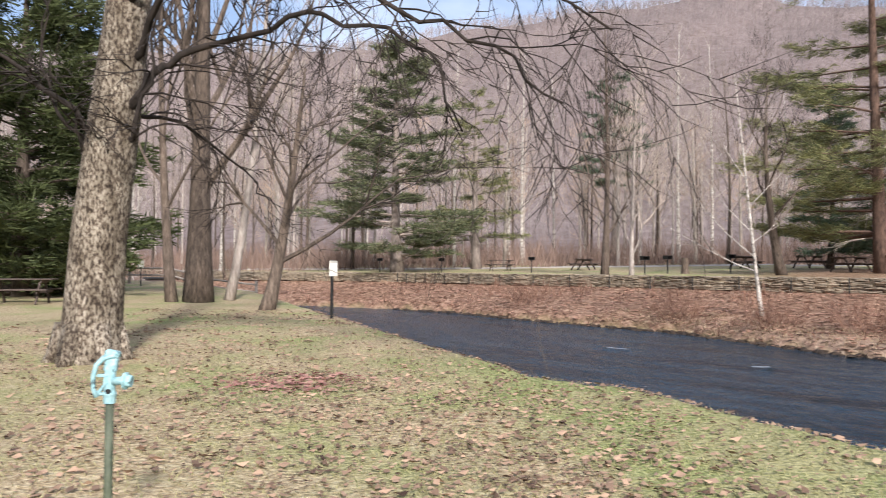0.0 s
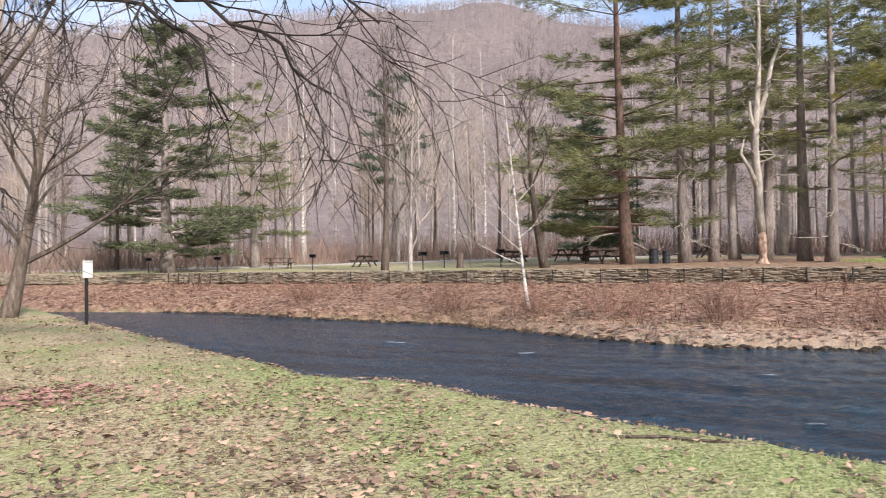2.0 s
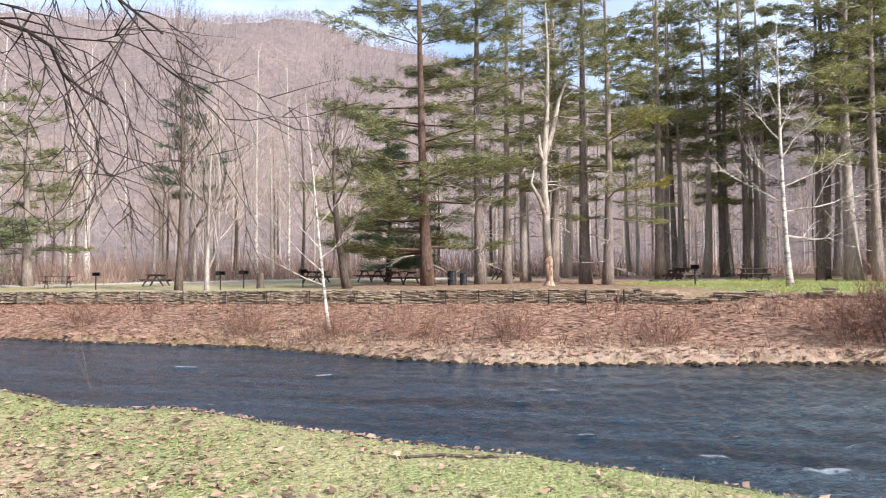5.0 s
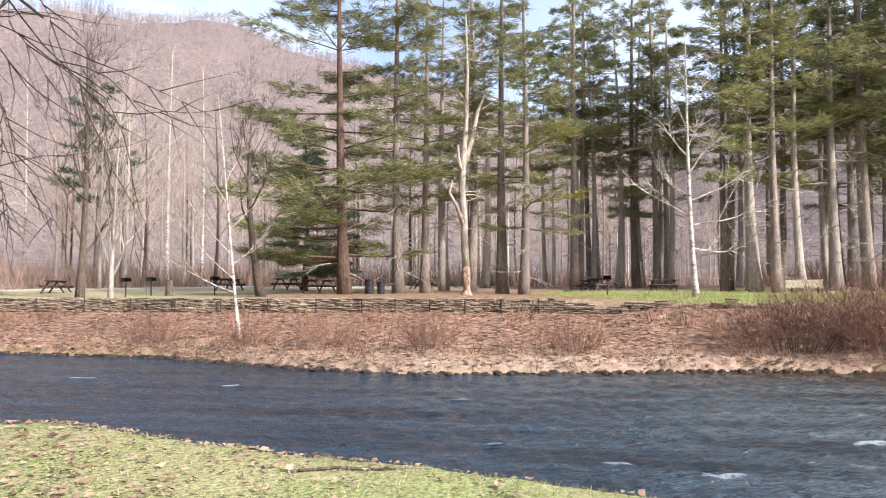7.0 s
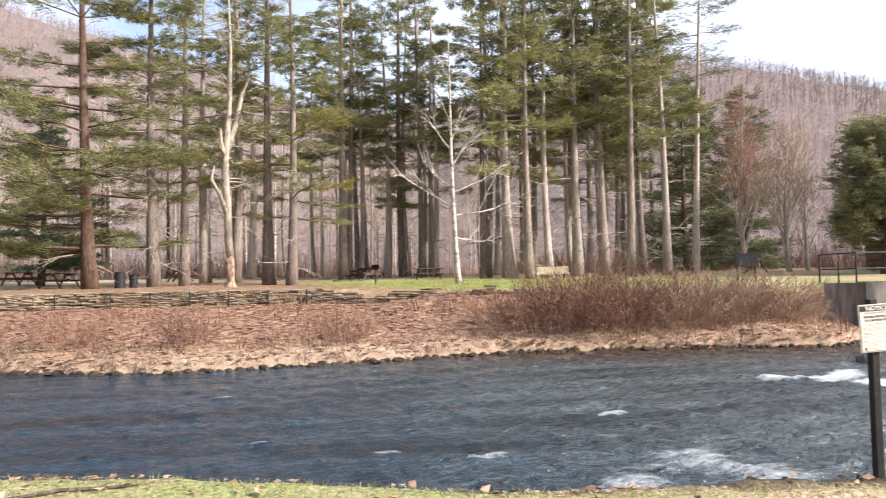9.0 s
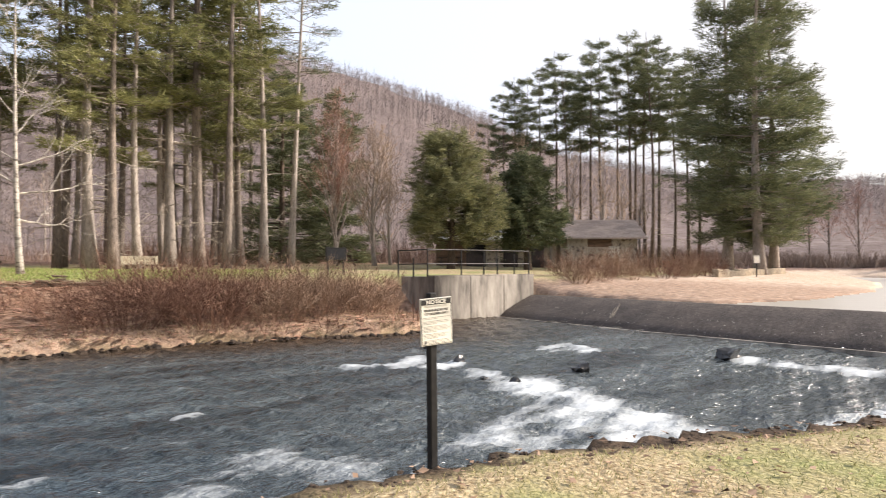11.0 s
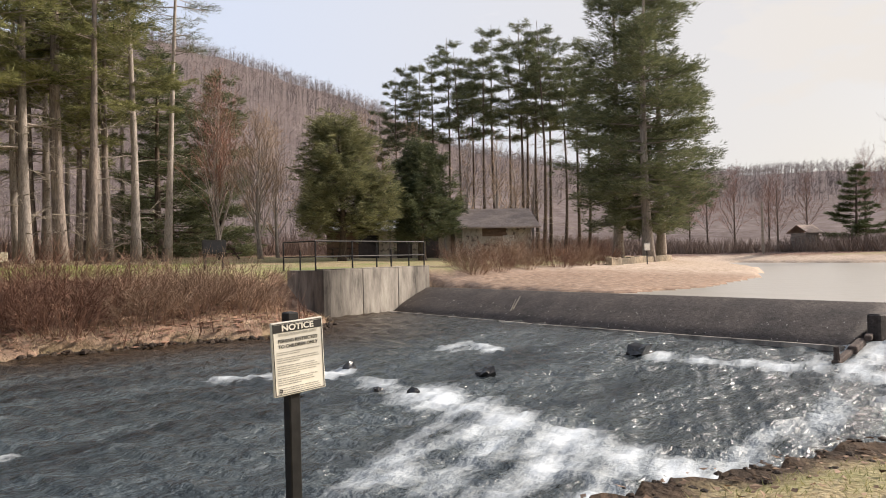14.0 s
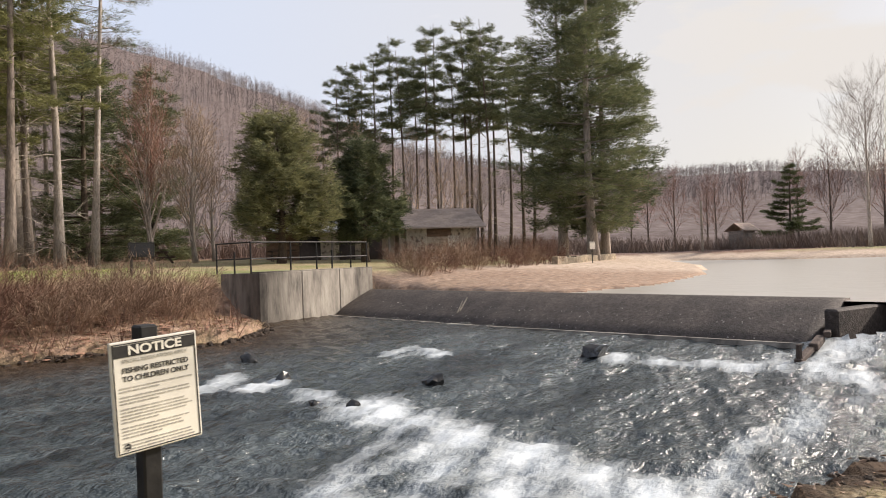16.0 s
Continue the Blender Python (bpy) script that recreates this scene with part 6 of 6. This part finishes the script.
for x, y, k, s in ((23.1, 10.1, 0, 1.0), (24.1, 9.2, 0, 0.95), (25.9, 7.4, 1, 1.0), (26.8, 6.4, 1, 0.95), (27.7, 5.4, 1, 0.9), (24.4, 11.4, 0, 0.8), (21.4, 12.4, 0, 0.7), (26.2, 9.3, 1, 0.5), (27.8, 7.4, 1, 0.5), (17.5, 15.6, 0, 0.55), (14.4, 19.0, 0, 0.55), (12.6, 22.5, 0, 0.6), (9.0, 29.0, 0, 0.6), (11.0, 25.0, 0, 0.5), (4.0, 37.0, 0, 0.6),
                   (47, -10.5, 1, 0.9), (50, -11.5, 0, 0.8), (44.5, -7.2, 1, 0.9), (42, -5.0, 1, 1.0), (46, -6.5, 0, 0.9), (39.5, -3.0, 1, 0.7), (54, -14, 0, 0.8), (57, -13, 0, 0.9), (41, -3.0, 0, 0.7), (24.2, 7.4, 1, 0.85), (25.2, 6.2, 1, 0.8), (26.1, 5.2, 1, 0.75), (26.6, 4.5, 1, 0.55), (22.8, 9.0, 0, 0.75), (37.2, -3.2, 1, 0.6), (38.5, -4.4, 0, 0.55), (41, -6.2, 1, 0.6), (43.5, -8.6, 0, 0.6), (46, -10, 1, 0.6), (49, -12.4, 0, 0.6)):
    copy_thing(sh[k], place(x, y, rng.uniform(0, 360), s))
# undercut clods, roots and stones along the far waterline


def lump(shape, x, y, z, s, high=0.6):
    """An irregular rounded clod of about s half across."""
    a0, vs = rng.uniform(0, 3.14), []
    for rr_k, zz_k, n_k in ((1.0, -0.8, 6), (0.85, 0.15, 6), (0.4, 0.75, 6)):
        for k in range(n_k):
            a = a0 + k * 6.283 / n_k
            q = s * rr_k * rng.uniform(0.7, 1.25)
            vs.append((x + math.cos(a) * q * 1.5 * math.cos(a0) ** 2 + math.cos(a) * q * math.sin(a0) ** 2, y + math.sin(a) * q, z + s * high * zz_k * rng.uniform(0.7, 1.2)))
    fs = [(r * 6 + k, r * 6 + (k + 1) % 6, r * 6 + 6 + (k + 1) % 6, r * 6 + 6 + k) for r in range(2) for k in range(6)] + [(12, 13, 14, 15, 16, 17)]
    shape.add(vs, fs)


cl_ = Shape()
line = [p for p in SHORE if -4 < p[0] < 31 and p[1] > 2.5]
for (x1, y1), (x2, y2) in zip(line, line[1:]):
    n_ = int(math.hypot(x2 - x1, y2 - y1) / 0.06)
    for i in range(n_):
        k = rng.random()
        x, y = x1 + (x2 - x1) * k + rng.gauss(0, 0.12), y1 + (y2 - y1) * k + rng.gauss(0, 0.12)
        s = rng.uniform(0.04, 0.1)
        z = float(river_level(np.array(x), np.array(y))) + rng.uniform(-0.03, 0.07)
        lump(cl_, x, y, z, s * 1.3, 0.5)
line = [p for p in NEAR if 6.3 < p[0] < 11 and p[1] > -8]
for (x1, y1), (x2, y2) in zip(line, line[1:]):
    ex, ey = x2 - x1, y2 - y1
    el = math.hypot(ex, ey)
    for i in range(int(el / 0.03)):
        k, off = rng.random(), rng.uniform(-0.35, 0.75)
        x, y = x1 + ex * k + ey / el * off, y1 + ey * k - ex / el * off
        s = rng.uniform(0.012, 0.06) * (1.25 if abs(off) < 0.25 else 0.8)
        z = max(ground_z(x, y), -0.55) + s * 0.1
        lump(cl_, x, y, z, s, 0.45)
tagged(part("bank_clods", cl_, material("wet_dark_earth", [(0.3, (0.015, 0.011, 0.008)), (0.6, (0.06, 0.042, 0.03)), (0.8, (0.2, 0.14, 0.1))], 5, 0.85, 0.8, 30)), "dark wet earth clods and roots along the waterlines", "earth", kind="stuff")
# low brush round the pond's far shore
fs_ = Shape()
r6 = np.random.RandomState(21)
for i in range(9000):
    k = r6.uniform(0, 1)
    x, y = 118 - 60 * k + r6.normal(0, 5), -22 - 62 * k + r6.normal(0, 5)
    if not inside(np.array([x]), np.array([y]), SHORE + WORLD_CORNERS_FAR)[0] or dist(np.array([x]), np.array([y]), SHORE)[0] < 12:
        continue
    z = ground_z(x, y)
    for _ in range(3):
        h, a, b = rng.uniform(0.4, 2.4), rng.uniform(0, 6.28), rng.uniform(0, 3.14)
        fs_.poly((x - 0.05 * math.cos(b), y - 0.05 * math.sin(b), z - 0.1), (x + 0.05 * math.cos(b), y + 0.05 * math.sin(b), z - 0.1), (x + math.cos(a) * h * 0.5, y + math.sin(a) * h * 0.5, z + h))
tagged(part("shore_thicket", fs_, material("dusky_thicket", [(0.3, (0.15, 0.11, 0.095)), (0.7, (0.3, 0.24, 0.2))], 0.3, 0.95)), "dusky brown thicket beyond the far shore of the pond", "thicket", kind="stuff")
# understory of the woods
und = Shape()
r5 = np.random.RandomState(9)
ua, ur = r5.uniform(-42, 100, 15000), r5.uniform(58, 112, 15000)
ux, uy = 0.5 + ur * np.sin(np.radians(ua)), ur * np.cos(np.radians(ua))
uz, _ = land(ux, uy)
for x, y, z, a_ in zip(ux, uy, uz, ua):
    if y < 46 and a_ < 60 or (a_ > 66 and x < 66):
        continue
    for _ in range(3):
        h, a, b = rng.uniform(0.6, 3.2), rng.uniform(0, 6.28), rng.uniform(0, 3.14)
        w_ = 0.03
        px_, py_ = x + rng.uniform(-0.6, 0.6), y + rng.uniform(-0.6, 0.6)
        und.poly((px_ - w_ * math.cos(b), py_ - w_ * math.sin(b), z - 0.1), (px_ + w_ * math.cos(b), py_ + w_ * math.sin(b), z - 0.1), (px_ + math.cos(a) * h * 0.4, py_ + math.sin(a) * h * 0.4, z + h))
tagged(part("understory", und, UNDERWOOD), "brown thicket of saplings under the woods", "thicket", kind="stuff")

# turf and fallen leaves on the near lawn


def near_lawn(x, y):
    return inside(x, y, NEAR + WORLD_CORNERS_NEAR) & (np.hypot(x - 0.5, y) > 1.6)


turf = Shape()
xs, ys, zs = scatter(150000, ((-9, 11), (-6, 16), near_lawn), 11)
dn_ = dist(xs, ys, NEAR)
rr_ = np.hypot(xs - 1, ys)
for x, y, z, d, r in zip(xs, ys, zs, dn_, rr_):
    if (d < 0.6 and x > 5.5) or d < 0.12 or rng.random() > 1.25 - r / 14:
        continue
    h = rng.uniform(0.015, 0.05) * (1.4 if d < 0.5 else 1)
    a, ln, b = rng.uniform(0, 6.28), rng.uniform(0.01, 0.05), rng.uniform(0, 3.14)
    w_ = rng.uniform(0.003, 0.006)
    turf.poly((x - w_ * math.cos(b), y - w_ * math.sin(b), z - 0.004), (x + w_ * math.cos(b), y + w_ * math.sin(b), z - 0.004), (x + math.cos(a) * ln, y + math.sin(a) * ln, z + h))
tagged(part("grass", turf, TURF), "short yellow-green winter turf on the near lawn", "grass", kind="stuff")
lv, rl = Shape(), Shape()
xs, ys, zs = scatter(190000, ((-9, 10), (-5, 20), near_lawn), 12)
dn_ = dist(xs, ys, NEAR)
for x, y, z, d in zip(xs, ys, zs, dn_):
    p = (0.13 + 0.22 * max(0.0, math.sin(x * 1.1 + 1.7 * math.sin(y * 0.8)) * math.cos(y * 0.9 - 0.5 * x))) * (1.0 if y > 1 and x < 5 else 0.45) + 0.4 * max(0.0, math.sin(x * 3.1 + 1.3 * y) * math.sin(y * 2.3 - x)) ** 3 * (1.0 if y > 1 and x < 4 else 0.2) + 0.75 * math.exp(-((x - 0.9) ** 2 / 1.6 + (y - 4.6) ** 2 / 2.2)) + 0.5 * math.exp(-((x + 0.6) ** 2 / 5 + (y - 7) ** 2 / 6)) + (0.25 if d < 0.8 and y > 5 else 0)
    if rng.random() < p:
        leaf(lv, x, y, z + 0.014, rng.choice((0.012, 0.014, 0.018, 0.022, 0.026, 0.032, 0.04)) * rng.uniform(0.8, 1.3), 0.85)
for i in range(420):
    x, y = rng.gauss(-1.8, 0.42), rng.gauss(8.75, 0.4)
    leaf(rl, x, y, ground_z(x, y) + 0.02, rng.uniform(0.03, 0.06), 0.5)
for i in range(260):
    x, y = rng.gauss(5.7, 0.35), rng.gauss(2.55, 0.18)
    leaf(lv, x, y, ground_z(x, y) + 0.012, rng.uniform(0.014, 0.034), 0.6)
tagged(part("fallen_leaves", lv, LEAF), "scattered dry tan leaves on the near lawn", "leaves", kind="stuff")
tagged(part("fallen_leaves", rl, RED_LEAF), "patch of reddish fallen leaves on the lawn", "leaves", kind="stuff")
tg = Shape().tube([(3.0, 5.4, 0.03), (3.3, 5.22, 0.05), (3.55, 5.02, 0.04), (3.9, 4.8, 0.03)], [0.012, 0.014, 0.011, 0.006], 6).tube([(3.45, 5.1, 0.04), (3.6, 5.12, 0.05)], [0.007, 0.003], 5)
tagged(part("fallen_twig", tg, BROWN_BARK), "thin fallen twig on the grass", "twig")
# weeds and a sapling on the near edge
for label, x, y, h in (("thin bare sapling at the water's edge", 1.55, 10.2, 1.45), ("thin bare sapling at the water's edge", 1.25, 10.7, 0.9), ("dry weed stalks at the water's edge", 3.5, 7.2, 0.4), ("dry weed stalks at the water's edge", 5.6, 3.2, 0.3), ("dry weed stalks at the water's edge", 7.0, 1.25, 0.12), ("dry weed stalks at the water's edge", 2.9, 8.6, 0.3)):
    wd_ = thing("weed_stalks", label, "weeds", place(x, y), "bank weeds")
    s = Shape()
    for i in range(2):
        grow(s, Vector((rng.uniform(-0.15, 0.15), rng.uniform(-0.15, 0.15), -0.02)), Vector((rng.uniform(-0.4, 0.4), rng.uniform(-0.3, 0.3), 1)), h * rng.uniform(0.6, 1), 0.0028, 2, 3, 0.5, 0.05, 3, 0.1)
    tagged(part("stem_work", s, BROWN_BARK, wd_), kind="stuff")
# roots and stones along the muddy near edge
for i, (x, y, s) in enumerate(((8.3, -0.75, 0.17), (8.0, 0.25, 0.15), (7.75, 0.5, 0.2), (8.7, -1.6, 0.14), (9.2, -2.6, 0.12), (9.0, -2.2, 0.12), (7.2, 0.85, 0.12))):
    boulder("dark wet stone on the muddy bank edge", x, y, -0.5, s, 0.6, 10 + i)

# ---- dry stone wall, piece by piece, last ----
sw = thing("stone_wall", "low dry-stone retaining wall edging the far lawn", "wall", kind="structure")
bricks = []
for i in range(8):
    s_ = Shape()
    L_, H_ = rng.uniform(0.22, 0.55), rng.uniform(0.055, 0.085)
    s_.box((0, 0, 0), (L_, 0.34, H_), 0.02)
    s_.v = [(v[0] + rng.uniform(-0.02, 0.02), v[1] + rng.uniform(-0.03, 0.03), v[2] + rng.uniform(-0.012, 0.012)) for v in s_.v]
    me_ = s_.mesh("stone")
    me_.materials.append(STONE)
    bricks.append((me_, L_, H_))
rest = Shape()
made = 0
for (x1, y1), (x2, y2) in reversed(list(zip(STONE_WALL, STONE_WALL[1:]))):
    d = Vector((x2 - x1, y2 - y1, 0))
    L = d.length
    d.normalize()
    ang = math.degrees(math.atan2(d.y, d.x))
    ruined = x2 > 23
    for row in range(8):
        s = rng.uniform(0, 0.3)
        while s < L:
            me_, l_, h_ = bricks[rng.randrange(8)]
            px_, py_ = x2 - d.x * (s + l_ / 2), y2 - d.y * (s + l_ / 2)
            if ruined and row > 5.0 + 1.4 * math.sin(s * 1.7 + x2) + 1.1 * math.sin(s * 4.3):
                s += l_ + 0.02
                continue
            z = (0.58 if ruined else 0.56) + row * 0.078 + rng.uniform(-0.012, 0.012)
            off = 0.6 + rng.uniform(-0.05, 0.05)
            m = pose(px_ + d.y * off, py_ - d.x * off, z, rng.uniform(-4, 4), rng.uniform(-3, 3), ang + rng.uniform(-4, 4))
            if made < 300:
                st_ = new("stone", me_)
                st_.parent = sw
                st_.matrix_basis = m
                made += 1
            else:
                rest.add([tuple(m @ v.co) for v in me_.vertices], [tuple(p.vertices) for p in me_.polygons])
            s += l_ + 0.02
tagged(part("stones", rest, STONE, sw), kind="stuff")
for i in range(22):
    k = i / 21 * (len(STONE_WALL) - 5) + 2
    j = min(int(k), len(STONE_WALL) - 2)
    (x1, y1), (x2, y2) = STONE_WALL[j], STONE_WALL[j + 1]
    x, y = x1 + (x2 - x1) * (k - j), y1 + (y2 - y1) * (k - j)
    ps = thing("fence_post", "short dark steel post at the stone wall", "post", pose(x - 0.62, y - 0.66, 0.5), "wall posts")
    part("post", Shape().box((0, 0, 0.3), (0.045, 0.045, 0.66), 0.005), BLACK_METAL, ps)

fg = Shape()


def far_green(x, y):
    return inside(x, y, TOP + WORLD_CORNERS_FAR) & (dist(x, y, TOP) < 13) & (x > 25.5 + 0.3 * (y - 18))


xs, ys, zs = scatter(60000, ((25, 46), (5, 30), far_green), 31)
for x, y, z in zip(xs, ys, zs):
    if rng.random() > (y - 8.5) / 5:
        continue
    h, a, b = rng.uniform(0.05, 0.12), rng.uniform(0, 6.28), rng.uniform(0, 3.14)
    fg.poly((x - 0.012 * math.cos(b), y - 0.012 * math.sin(b), z - 0.01), (x + 0.012 * math.cos(b), y + 0.012 * math.sin(b), z - 0.01), (x + math.cos(a) * 0.06, y + math.sin(a) * 0.06, z + h))
tagged(part("grass", fg, FAR_TURF), "greener grass on the lawn across the river", "grass", kind="stuff")
